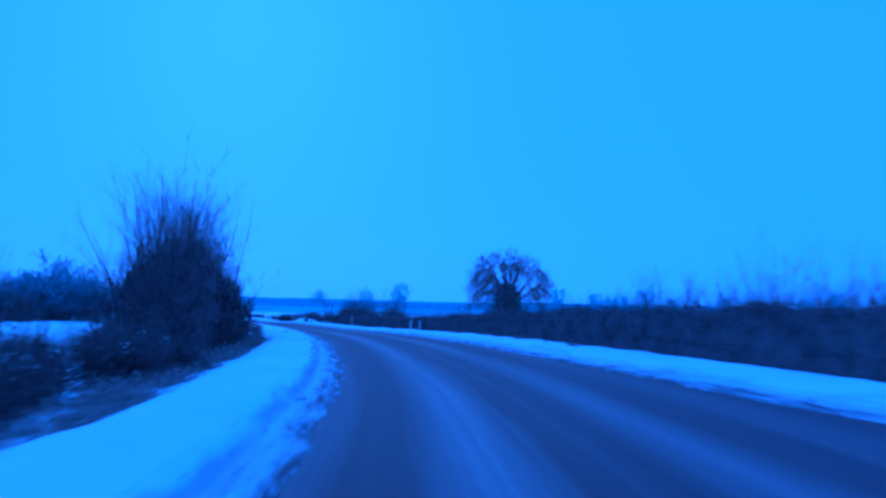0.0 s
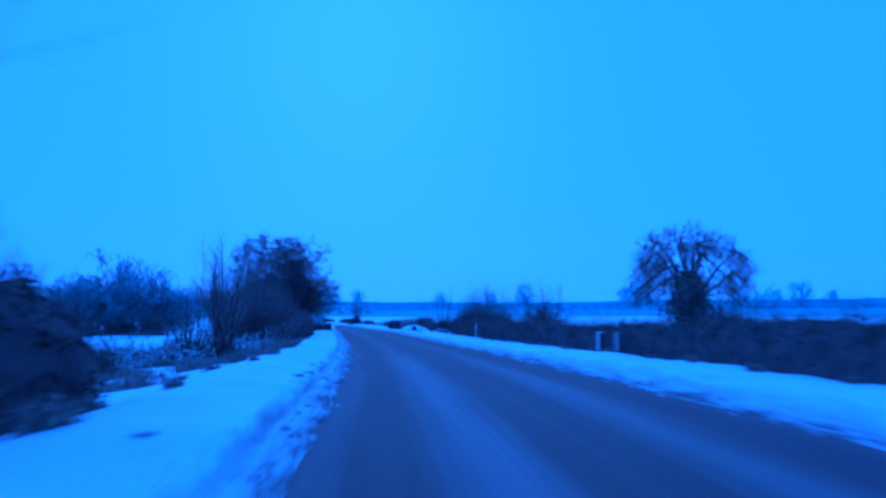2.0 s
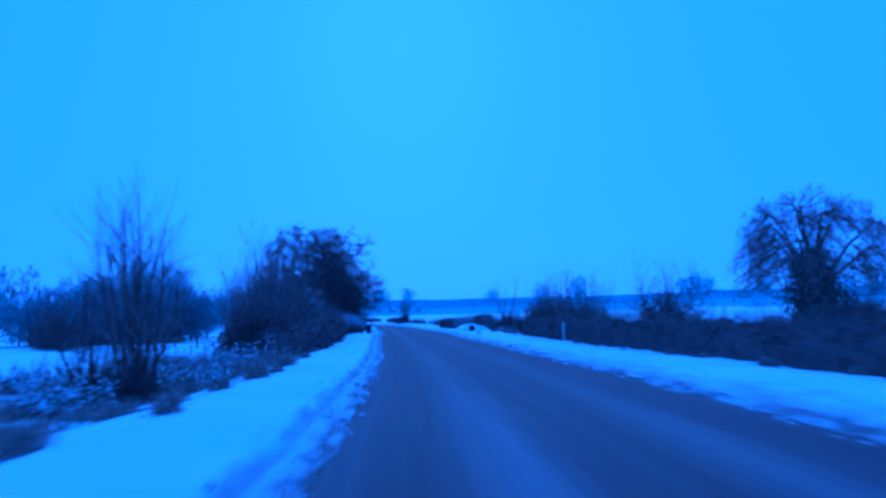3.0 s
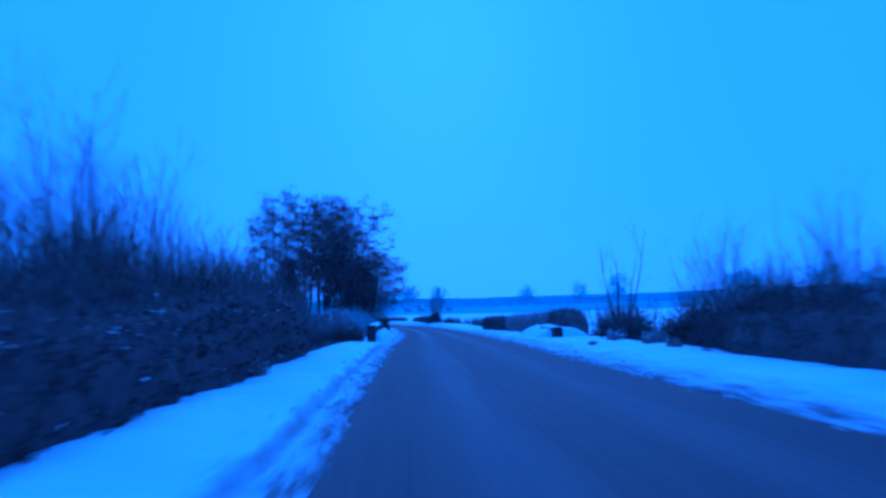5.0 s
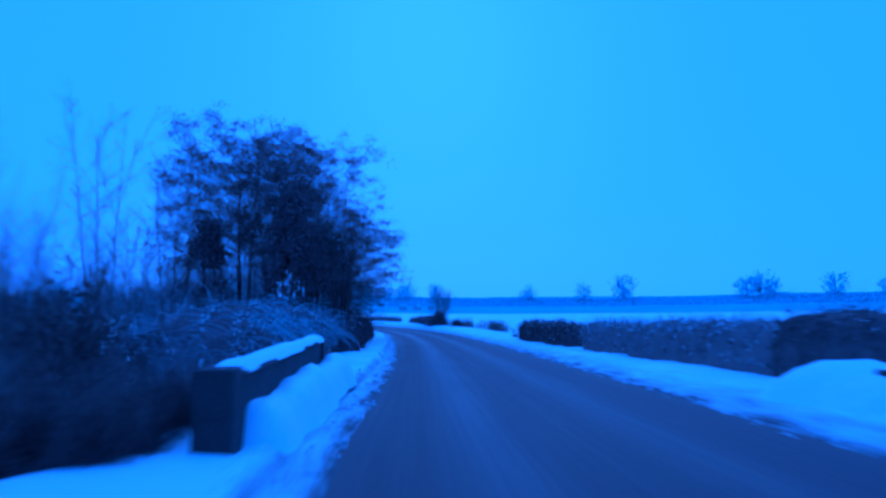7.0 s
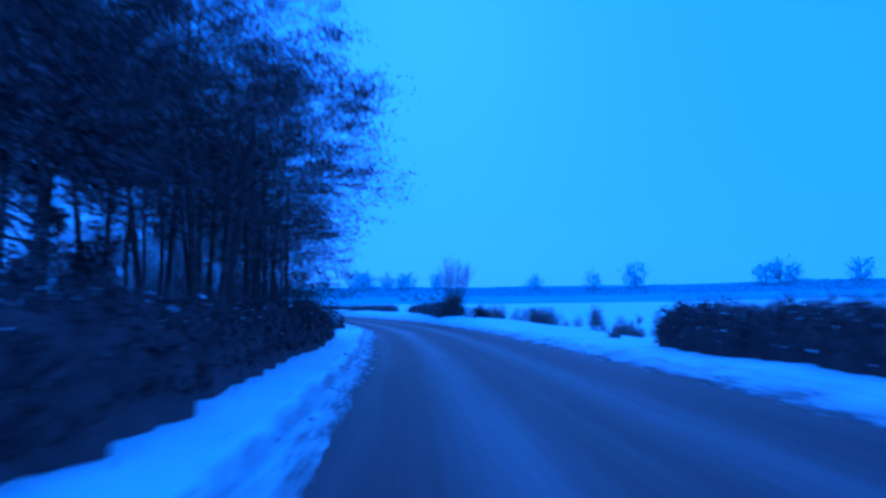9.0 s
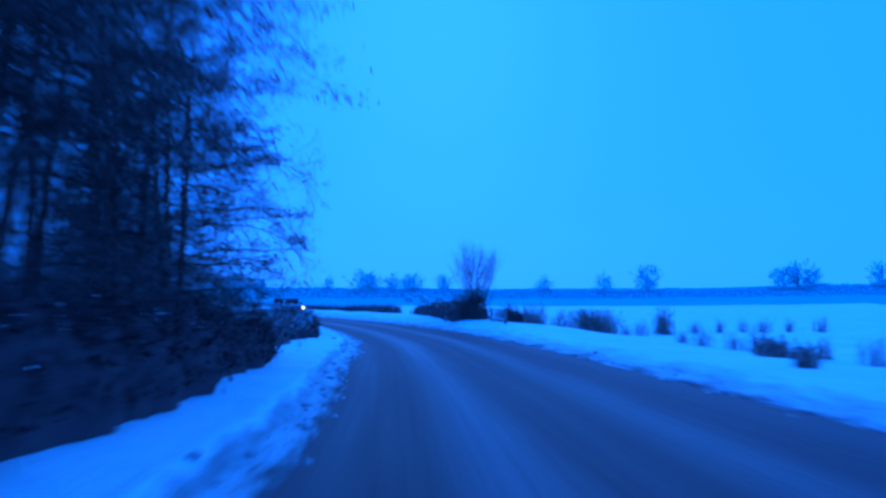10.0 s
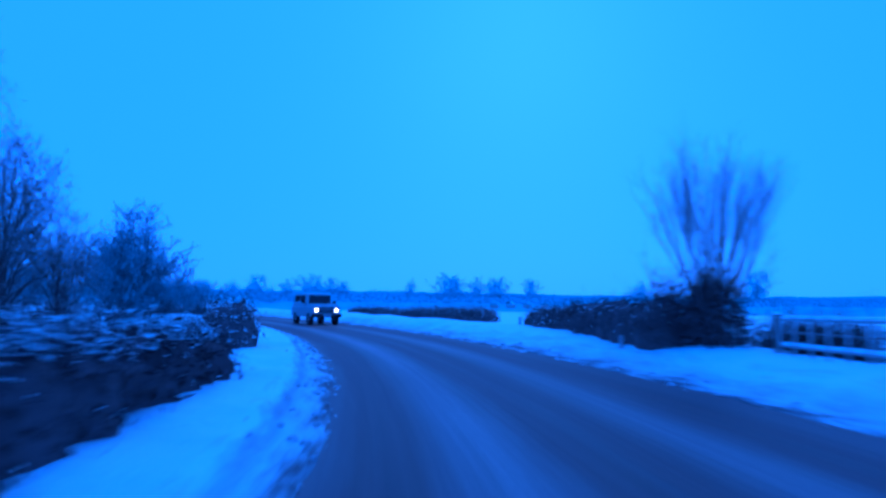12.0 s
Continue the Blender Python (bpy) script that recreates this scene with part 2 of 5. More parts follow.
def left_edge(s):
    return np.interp(s, [0, 20, 40, 60, 90, 110, 130, 142, 156, 163, 169, 175, 200], [-0.65, -0.75, -0.8, -0.8, -0.68, -0.72, -0.65, -0.85, -0.95, -1.1, -0.8, -0.6, -0.55])


def right_edge(s):
    return np.interp(s, [-10, 8, 12, 25, 45, 60, 95, 112, 140, 175, 200], [6.9, 6.8, 6.0, 5.1, 4.6, 4.7, 4.5, 4.9, 5.2, 5.3, 5.0])


def smooth(x, a, b):
    t = np.clip((x - a) / (b - a), 0, 1)
    return t * t * (3 - 2 * t)


def lumps(x, y, size):
    """Cheap rolling unevenness, about -1 to 1."""
    x, y = np.asarray(x) / size, np.asarray(y) / size
    return (np.sin(1.7 * x + 0.6 * y + 1.3) + np.sin(-0.9 * x + 2.1 * y + 4.1) + np.sin(2.9 * x - 1.4 * y + 0.4) * 0.6 + np.sin(1.1 * x + 3.7 * y) * 0.4) / 3


def field_z(x, y):
    """The open fields: almost level, falling gently along the road, with a low ridge far off."""
    x, y = np.asarray(x, float), np.asarray(y, float)
    r = np.hypot(x + 20, y - 150)
    z = -0.45 - 0.0088 * np.clip(y, 0, 150) + 0.12 * lumps(x, y, 14)
    z = z + (15.0 + 2.0 * lumps(x, y, 110) + 0.6 * lumps(x, y, 25)) * smooth(r, 400, 620)
    return z


def verge_z(s, n):
    """Height above the fields' datum of the snow beside the road."""
    s, n = np.asarray(s, float), np.asarray(n, float)
    x, y = place(s, n)
    base, fld = road_z(s), field_z(x, y)
    left = n < 2
    o = np.where(left, left_edge(s) - n, n - right_edge(s))
    ol = np.where(o > 1.3, 1.3 + (o - 1.3) * np.interp(s, [25, 34], [1.7, 1.0]), o)
    prof_l = np.interp(ol, [0, 0.2, 0.5, 0.62, 0.70, 0.80, 1.3, 2.2, 2.9, 4.2, 6.0], [-0.03, 0.04, 0.07, 0.06, 0.05, 0.21, 0.23, 0.27, 0.2, -0.12, -0.35])
    prof_r = np.interp(o, [0, 0.3, 0.6, 0.9, 1.2, 1.8, 3.0, 5.0, 8.0], [-0.03, 0.02, 0.05, 0.09, 0.14, 0.2, 0.2, 0.1, -0.05])
    prof_r = prof_r + 0.35 * smooth(s, 172, 182) * smooth(o, 0.8, 2.5)
    prof = np.where(left, prof_l, prof_r)
    rough = 0.025 * lumps(x, y, 0.28) * smooth(o, 0.1, 0.4) * (1 - smooth(o, 1.2, 2.0)) + 0.05 * lumps(x, y, 0.9) * smooth(o, 0.2, 0.8) + 0.06 * lumps(x + 7, y, 2.7) * smooth(o, 0.3, 1.5)
    brook = -0.9 * np.exp(-((s - 112) / 4.0) ** 2) * smooth(o, 2.0, 4.5) * left
    z = base + prof
    k = smooth(o, 4.0, 11.0)
    return z * (1 - k) + fld * k + rough + brook


def mesh_np(name, V, Q, mat, shade=False):
    """A mesh out of arrays: points and polygons that all have as many corners."""
    V, Q = np.asarray(V, np.float32), np.asarray(Q, np.int32)
    me = bpy.data.meshes.new(name)
    me.vertices.add(len(V))
    me.vertices.foreach_set("co", V.ravel())
    me.loops.add(Q.size)
    me.loops.foreach_set("vertex_index", Q.ravel())
    me.polygons.add(len(Q))
    me.polygons.foreach_set("loop_start", np.arange(0, Q.size, Q.shape[1], dtype=np.int32))
    me.update(calc_edges=True)
    if shade:
        me.polygons.foreach_set("use_smooth", np.ones(len(Q), bool))
    me.materials.append(mat)
    return me


def grid_quads(a, b):
    i = np.arange(a - 1)[:, None] * b + np.arange(b - 1)[None, :]
    return np.stack([i, i + b, i + b + 1, i + 1], -1).reshape(-1, 4)


def attribute(me, name, values):
    at = me.attributes.new(name, "FLOAT", "POINT")
    at.data.foreach_set("value", np.asarray(values, np.float32).ravel())


def part(name, me, parent, label="", kind=""):
    ob = new(name, me)
    ob.parent = parent
    return tagged(ob, label, kind=kind)


def thing(name, x, y, z, label, category, group="", kind="", turn=0.0):
    ob = new(name)
    ob.empty_display_size = 0.2
    ob.matrix_basis = pose(float(x), float(y), float(z), 0, 0, turn)
    return tagged(ob, label, category, group, kind)


# ---------------------------------------------------------------- ground, verges, road
def build_ground():
    u = np.linspace(-1, 1, 170)
    axis = np.sinh(u * 5.2) / np.sinh(5.2) * 3200
    X, Y = np.meshgrid(axis - 20, axis + 90, indexing="ij")
    Z = field_z(X, Y)
    d = np.full(X.shape, 1e9)
    for px, py, _ in LINE[::8]:
        d = np.minimum(d, np.hypot(X - px, Y - py))
    Z = Z - 0.9 * (1 - smooth(d, 26, 34))
    me = mesh_np("ground", np.stack([X, Y, Z], -1).reshape(-1, 3), grid_quads(170, 170)[:, ::1], M_SNOW, True)
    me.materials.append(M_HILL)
    attribute(me, "edge", np.full(X.size, 9.0))
    attribute(me, "groove", np.full(X.size, 9.0))
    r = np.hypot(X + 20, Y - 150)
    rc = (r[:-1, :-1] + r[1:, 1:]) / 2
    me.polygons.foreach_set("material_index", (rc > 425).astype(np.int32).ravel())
    me.update()
    tagged(new("ground", me), "snow-covered open fields with a darker frosted ridge, its colour hazed", "ground", kind="structure")


def build_verge(name, side, label):
    s = np.arange(-30, 330, 0.4)
    o = np.concatenate([[0, 0.08, 0.18, 0.3, 0.42, 0.52, 0.6, 0.66, 0.74, 0.85], np.arange(1.0, 4.0, 0.22), np.arange(4.0, 9, 0.6), np.arange(9, 34, 1.8), [35.0]])
    S, O = np.meshgrid(s, o, indexing="ij")
    N = (left_edge(S) - O) if side < 0 else (right_edge(S) + O)
    wav = 0.10 * lumps(S, S * 0 + 3 * side, 0.8) + 0.06 * lumps(S, S * 0 + 9 * side, 0.35)
    N = N + wav * np.exp(-O * 1.5)
    X, Y = place(S, N)
    Z = verge_z(S, left_edge(S) - O if side < 0 else right_edge(S) + O) - 0.8 * smooth(O, 31, 35)
    q = grid_quads(*S.shape)
    me = mesh_np(name, np.stack([X, Y, Z], -1).reshape(-1, 3), q if side < 0 else q[:, ::-1], M_SNOW, True)
    attribute(me, "edge", O if side < 0 else O * 0.55)
    attribute(me, "groove", O if side < 0 else O * 0 + 9)
    attribute(me, "along", S)
    tagged(new(name, me), label, "snow verge", kind="structure")


def build_road():
    s = np.arange(-40, 330, 0.75)
    f = np.linspace(0, 1, 26)
    S, Fv = np.meshgrid(s, f, indexing="ij")
    a, b = left_edge(S) - 0.35, right_edge(S) + 0.4
    N = a + (b - a) * Fv
    X, Y = place(S, N)
    Z = road_z(S) + 0.045 * (1 - (2 * Fv - 1) ** 2) + 0.006 * lumps(X, Y, 1.1)
    me = mesh_np("road", np.stack([X, Y, Z], -1).reshape(-1, 3), grid_quads(*S.shape)[:, ::-1], M_ROAD, True)
    attribute(me, "across", N)
    attribute(me, "along", S)
    attribute(me, "slush", np.interp(S, [0, 45, 62, 100, 125, 142, 150, 330], [1.0, 0.9, 0.35, 0.3, 0.45, 0.7, 0.95, 0.95]))
    tagged(new("road", me), "wet dark asphalt country road with slushy bands", "road", kind="structure")


build_ground()
build_verge("verge_left", -1, "snow-covered grass verge with dirty slush along the asphalt")
build_verge("verge_right", 1, "snow-covered grass verge with dirty slush along the asphalt")
build_road()


# ---------------------------------------------------------------- plants
def unit(v):
    return v / np.maximum(np.linalg.norm(v, axis=-1, keepdims=True), 1e-9)


def grow(rng, P0, D, L, R, spec):
    """Branches, level by level: arrays of polylines (count, knots, 3) with their radii."""
    out = []
    for lv in spec:
        k = lv["k"]
        n = len(P0)
        pts_, rad = np.zeros((n, k + 1, 3)), np.zeros((n, k + 1))
        pts_[:, 0], d, dirs = P0, unit(D), []
        for i in range(k):
            d = unit(d + rng.normal(0, lv["jit"], (n, 3)) + np.array([0, 0, lv["up"]]))
            dirs.append(d)
            pts_[:, i + 1] = pts_[:, i] + d * (L / k)[:, None]
        tip = lv.get("tip", 0.25)
        rad[:] = R[:, None] * np.linspace(1, tip, k + 1)[None, :]
        out.append((pts_, rad))
        kids = lv.get("kids", 0)
        if not kids:
            break
        lo = lv.get("lo", 0.3)
        u = lo + (1 - lo) * rng.random((n, kids)) ** lv.get("bias", 0.8)
        f = np.minimum(u * k, k - 1e-6)
        i0, fr = f.astype(int), f - f.astype(int)
        ii = np.arange(n)[:, None]
        P1 = pts_[ii, i0] * (1 - fr)[..., None] + pts_[ii, i0 + 1] * fr[..., None]
        Dp = np.stack(dirs, 1)[ii, i0]
        side = unit(np.cross(Dp, rng.normal(0, 1, (n, kids, 3))))
        ang = np.radians(lv["ang"] * (0.7 + 0.6 * rng.random((n, kids))))[..., None]
        D1 = Dp * np.cos(ang) + side * np.sin(ang)
        L1 = (L[:, None] * lv["ratio"] * (1.15 - lv.get("taper", 0.6) * u) * (0.7 + 0.6 * rng.random((n, kids))))
        R1 = np.maximum(rad[ii, i0] * lv.get("thin", 0.55), lv.get("rmin", 0.004))
        P0, D, L, R = P1.reshape(-1, 3), D1.reshape(-1, 3), L1.ravel(), R1.ravel()
    return out


def tubes(groups, sides):
    """Skins polylines: returns points and quads."""
    Vs, Qs, base = [], [], 0
    for (pts_, rad), m in zip(groups, sides):
        n, k1, _ = pts_.shape
        t = np.gradient(pts_, axis=1)
        t = unit(t)
        ref = np.where(np.abs(t[..., 2:3]) > 0.9, np.array([1.0, 0, 0]), np.array([0, 0, 1.0]))
        a = unit(np.cross(t, ref))
        b = np.cross(t, a)
        if m == 1:                       # the finest twigs: one flat-sided strand
            V = np.stack([pts_ - a * rad[..., None], pts_ + a * rad[..., None]], 2)
            idx = base + np.arange(n * k1 * 2).reshape(n, k1, 2)
            Qs.append(np.stack([idx[:, :-1, 0], idx[:, :-1, 1], idx[:, 1:, 1], idx[:, 1:, 0]], -1).reshape(-1, 4))
            Vs.append(V.reshape(-1, 3))
            base += n * k1 * 2
            continue
        ph = np.arange(m) * 2 * math.pi / m
        ring = a[:, :, None, :] * np.cos(ph)[None, None, :, None] + b[:, :, None, :] * np.sin(ph)[None, None, :, None]
        V = pts_[:, :, None, :] + ring * rad[:, :, None, None]
        idx = base + np.arange(n * k1 * m).reshape(n, k1, m)
        nx = np.roll(idx, -1, axis=2)
        Q = np.stack([idx[:, :-1], nx[:, :-1], nx[:, 1:], idx[:, 1:]], -1).reshape(-1, 4)
        Vs.append(V.reshape(-1, 3))
        Qs.append(Q)
        base += n * k1 * m
    return np.concatenate(Vs), np.concatenate(Qs)


def flakes(rng, C, size, flat=0.0, long=1.6):
    """Small folded leaf shapes round the centres C."""
    n = len(C)
    a = unit(rng.normal(0, 1, (n, 3)) * np.array([1, 1, 1 - flat]))
    b = unit(np.cross(a, rng.normal(0, 1, (n, 3)) * np.array([1 - flat, 1 - flat, 1]) + np.array([0, 0, flat])))
    c = np.cross(a, b)
    sz = (size * (0.6 + 0.8 * rng.random(n)))[:, None]
    V = np.stack([C - a * sz * long, C + b * sz + c * sz * 0.3, C + a * sz * long, C - b * sz + c * sz * 0.3], 1)
    return V.reshape(-1, 3), np.arange(4 * n).reshape(n, 4)


def joined(*pairs):
    Vs, Qs, base = [], [], 0
    for V, Q in pairs:
        Vs.append(V)
        Qs.append(Q + base)
        base += len(V)
    return np.concatenate(Vs), np.concatenate(Qs)


def tips_of(group, rng, count, lo=0.2):
    """Random places along the branches of one level."""
    pts_, _ = group
    n, k1, _ = pts_.shape
    i = rng.integers(0, n, count)
    f = (lo + (1 - lo) * rng.random(count)) * (k1 - 1) * 0.999
    j = f.astype(int)
    fr = (f - j)[:, None]
    return pts_[i, j] * (1 - fr) + pts_[i, j + 1] * fr


def ring_dirs(rng, n, lean):
    """n directions that lean outward by about lean degrees."""
    az = (np.arange(n) + rng.random(n) * 0.8) * 2 * math.pi / n
    le = np.radians(lean * (0.4 + 0.9 * rng.random(n)))
    return np.stack([np.sin(le) * np.cos(az), np.sin(le) * np.sin(az), np.cos(le)], 1)


def sprout(rng, pts_, rad, kids, lo, ang, length, thin, rmin):
    """Starting points, directions, lengths and radii of side shoots along polylines."""
    n, k1, _ = pts_.shape
    u = lo + (1 - lo) * rng.random((n, kids)) ** 0.75
    f = np.minimum(u * (k1 - 1), k1 - 1 - 1e-6)
    i0, fr = f.astype(int), f - f.astype(int)
    ii = np.arange(n)[:, None]
    P1 = pts_[ii, i0] * (1 - fr)[..., None] + pts_[ii, i0 + 1] * fr[..., None]
    Dp = unit(pts_[ii, i0 + 1] - pts_[ii, i0])
    side = unit(np.cross(Dp, rng.normal(0, 1, (n, kids, 3))))
    a = np.radians(ang * (0.6 + 0.8 * rng.random((n, kids))))[..., None]
    D1 = Dp * np.cos(a) + side * np.sin(a)
    L1 = length * (1.1 - 0.5 * u) * (0.6 + 0.8 * rng.random((n, kids)))
    R1 = np.maximum(rad[ii, i0] * thin, rmin)
    return P1.reshape(-1, 3), D1.reshape(-1, 3), L1.ravel(), R1.ravel()


def crown_tree(name, seed, height, width, label, clear=0.2, limbs=34, trunk_r=0.28, kids=(9, 8, 5), mats=None, group="", rmin=0.006,
               lobes=0.16, low=-0.8, arch=0.62, droop=0.0, top=1.0, fork=0.8, out=0.42):
    """A bare tree whose limbs reach out to a full, uneven rounded crown."""
    rng = np.random.default_rng(seed)
    bark, twig = mats or (M_BARK, M_TWIG)
    kz = np.linspace(0, 1, 10)
    T = np.stack([np.cumsum(rng.normal(0, 0.012 * height, 10)) * kz, np.cumsum(rng.normal(0, 0.012 * height, 10)) * kz, kz * height * 0.84], 1)
    i = np.arange(limbs) + 0.5
    cz = 1 - (1 - low) * i / limbs
    az = i * 2.39996 + rng.normal(0, 0.35, limbs)
    rr = np.sqrt(np.maximum(0.02, 1 - cz * cz)) * (1 - (1 - top) * np.clip(cz, 0, 1))
    k = (0.66 + 0.34 * rng.random(limbs) ** 0.6) * (1 + lobes * np.sin(3 * az + seed) * rr + lobes * 0.6 * np.sin(5 * cz + seed))
    goal = np.stack([np.cos(az) * rr * k * width / 2, np.sin(az) * rr * k * width / 2, height * (1 + clear) / 2 + height * (1 - clear) / 2 * cz * k], 1)
    base = clear * height * 0.55
    z0 = np.clip(base + (goal[:, 2] - base) * (0.25 + 0.35 * rng.random(limbs)), base, height * fork * (0.75 + 0.25 * rng.random(limbs)))
    P0 = np.stack([np.interp(z0, T[:, 2], T[:, j]) for j in range(3)], 1)
    way_ = goal - P0
    mid = P0 + way_ * np.array([0.45, 0.45, arch])
    u = np.linspace(0, 1, 9)[None, :, None]
    limb = P0[:, None] * (1 - u) ** 2 + 2 * mid[:, None] * u * (1 - u) + goal[:, None] * u * u
    limb = limb + np.cumsum(rng.normal(0, 0.011 * height, limb.shape), 1) * u
    r0 = np.interp(z0, [0, height * 0.84], [trunk_r, trunk_r * 0.25]) * 0.34
    lrad = r0[:, None] * np.linspace(1, 0.25, 9)[None]
    reach = np.linalg.norm(way_, axis=1)[:, None]
    g = grow(rng, *sprout(rng, limb, lrad, kids[0], 0.25, 46, np.maximum(reach, width * 0.3) * out, 0.45, rmin * 1.5),
             [dict(k=5, jit=0.13, up=0.04 - droop, kids=kids[1], lo=0.15, ang=40, ratio=0.52, thin=0.55, rmin=rmin),
              dict(k=3, jit=0.17, up=0.02 - droop, kids=kids[2], lo=0.12, ang=38, ratio=0.58, thin=0.65, rmin=rmin),
              dict(k=2, jit=0.2, up=-droop)])
    ob = thing(name, 0, 0, 0, label, "tree", group)
    V, Q = tubes([(T[None], trunk_r * np.linspace(1, 0.2, 10)[None])], [9])
    part("trunk", mesh_np("trunk", V, Q, bark, True), ob)
    V, Q = tubes([(limb, lrad), g[0]], [5, 3])
    part("branchwork", mesh_np("branchwork", V, Q, bark, True), ob)
    V, Q = tubes(g[1:], [1, 1])
    part("crown", mesh_np("crown", V, Q, twig), ob, "crown of fine bare twigs", "stuff")
    return ob


def wood_tree(name, seed, height, width, label, stems=2, clear=0.3, limbs=44, trunk_r=0.13, kids=(8, 7, 5), mats=None, group="", rmin=0.005, spread=0.05,
              rise=0.25, sag=0.0, droop=0.0, tufts=220, tuft=(60, 0.26, 0.012, 5.0), belly=0.45, flat=0.55, reach=(0.72, 1.08), leaf=None, out=0.34):
    """A tree of one or more straight stems, limbs that reach out to an uneven crown, and tufts of fine growth at their ends with the sky between them."""
    rng = np.random.default_rng(seed)
    bark, twig = mats or (M_BARK, M_TWIG)
    kz = np.linspace(0, 1, 9)
    T = []
    for j in range(stems):
        a = j * 2 * math.pi / stems + rng.uniform(-0.5, 0.5)
        top = height * (0.93 - 0.12 * (j > 0) * rng.random())
        lean = spread * height * (0.6 + 0.8 * rng.random()) * (stems > 1)
        sway = np.cumsum(rng.normal(0, 0.006 * height, (9, 2)), 0) * kz[:, None]
        T.append(np.stack([np.cos(a) * (0.16 * (stems > 1) + lean * kz) + sway[:, 0], np.sin(a) * (0.16 * (stems > 1) + lean * kz) + sway[:, 1], kz * top - 0.1], 1))
    T = np.array(T)
    trad = trunk_r * np.linspace(1, 0.16, 9)[None].repeat(stems, 0) * (1 - 0.25 * rng.random((stems, 1)))
    i = np.arange(limbs)
    own = i % stems
    f = clear + (0.94 - clear) * ((i + rng.random(limbs)) / limbs)
    az = i * 2.39996 + rng.normal(0, 0.3, limbs)
    u = (f - clear) / (1.0 - clear)
    env = width / 2 * np.interp(u, [0, 0.15, belly, 0.75, 0.92, 1.0], [0.62, 0.86, 1.0, 0.8, 0.5, 0.2])
    env = env * rng.uniform(*reach, limbs) * (1 + 0.16 * np.sin(2 * az + seed) + 0.1 * np.sin(5 * az + 2 * seed))
    k = np.clip(f * 8 / 0.95, 0, 7.99)
    k0, kf = k.astype(int), (k - k.astype(int))[:, None]
    P0 = T[own, k0] * (1 - kf) + T[own, k0 + 1] * kf
    up = env * rise * (0.4 + 1.3 * u + 0.5 * rng.random(limbs)) - sag * env * (1 - u)
    goal = np.stack([np.cos(az) * env, np.sin(az) * env, np.clip(f * height * 0.95 + up, 0.25, height)], 1)
    goal[:, :2] += P0[:, :2] * 0.3
    mid = (P0 + goal) / 2 + np.stack([0 * env, 0 * env, env * 0.10 * (1 - 2 * (sag > 0.5))], 1)
    q = np.linspace(0, 1, 8)[None, :, None]
    limb = P0[:, None] * (1 - q) ** 2 + 2 * mid[:, None] * q * (1 - q) + goal[:, None] * q * q
    limb = limb + np.cumsum(rng.normal(0, 0.014 * width, limb.shape), 1) * q
    lrad = (trad[own, k0] * 0.36)[:, None] * np.linspace(1, 0.2, 8)[None]
    g = grow(rng, *sprout(rng, limb, np.maximum(lrad, rmin * 1.6), kids[0], 0.25, 48, env[:, None] * out + 0.35, 0.5, rmin * 1.5),
             [dict(k=5, jit=0.12, up=0.03 - droop, kids=kids[1], lo=0.15, ang=42, ratio=0.5, thin=0.55, rmin=rmin),
              dict(k=3, jit=0.18, up=0.02 - droop, kids=kids[2], lo=0.12, ang=40, ratio=0.55, thin=0.65, rmin=rmin),
              dict(k=2, jit=0.22, up=-droop)])
    ob = thing(name, 0, 0, 0, label, "tree", group)
    for j in range(stems):
        V, Q = tubes([(T[j:j + 1], trad[j:j + 1])], [9])
        part("trunk", mesh_np("trunk", V, Q, bark, True), ob)
    V, Q = tubes([(limb, np.maximum(lrad, rmin * 1.4)), g[0]], [5, 3])
    part("branchwork", mesh_np("branchwork", V, Q, bark, True), ob)
    V, Q = tubes(g[1:], [1, 1])
    part("crown", mesh_np("crown", V, Q, twig), ob, "crown of fine bare twigs", "stuff")
    if tufts:
        n, size, thick, long = tuft
        c = np.concatenate([limb[:, -1], tips_of(g[0], rng, tufts, 0.75)])
        w = size * (0.55 + 0.9 * rng.random(len(c)))
        d = rng.normal(0, 1, (len(c), n, 3)) * np.array([1, 1, flat])
        c = (c[:, None] + d * w[:, None, None]).reshape(-1, 3)
        V, Q = flakes(rng, c, thick, 0.2, long)
        part("foliage", mesh_np("foliage", V, Q, leaf or M_LEAF), ob, "dark tufts of seed heads and withered leaves", "stuff")
    return ob


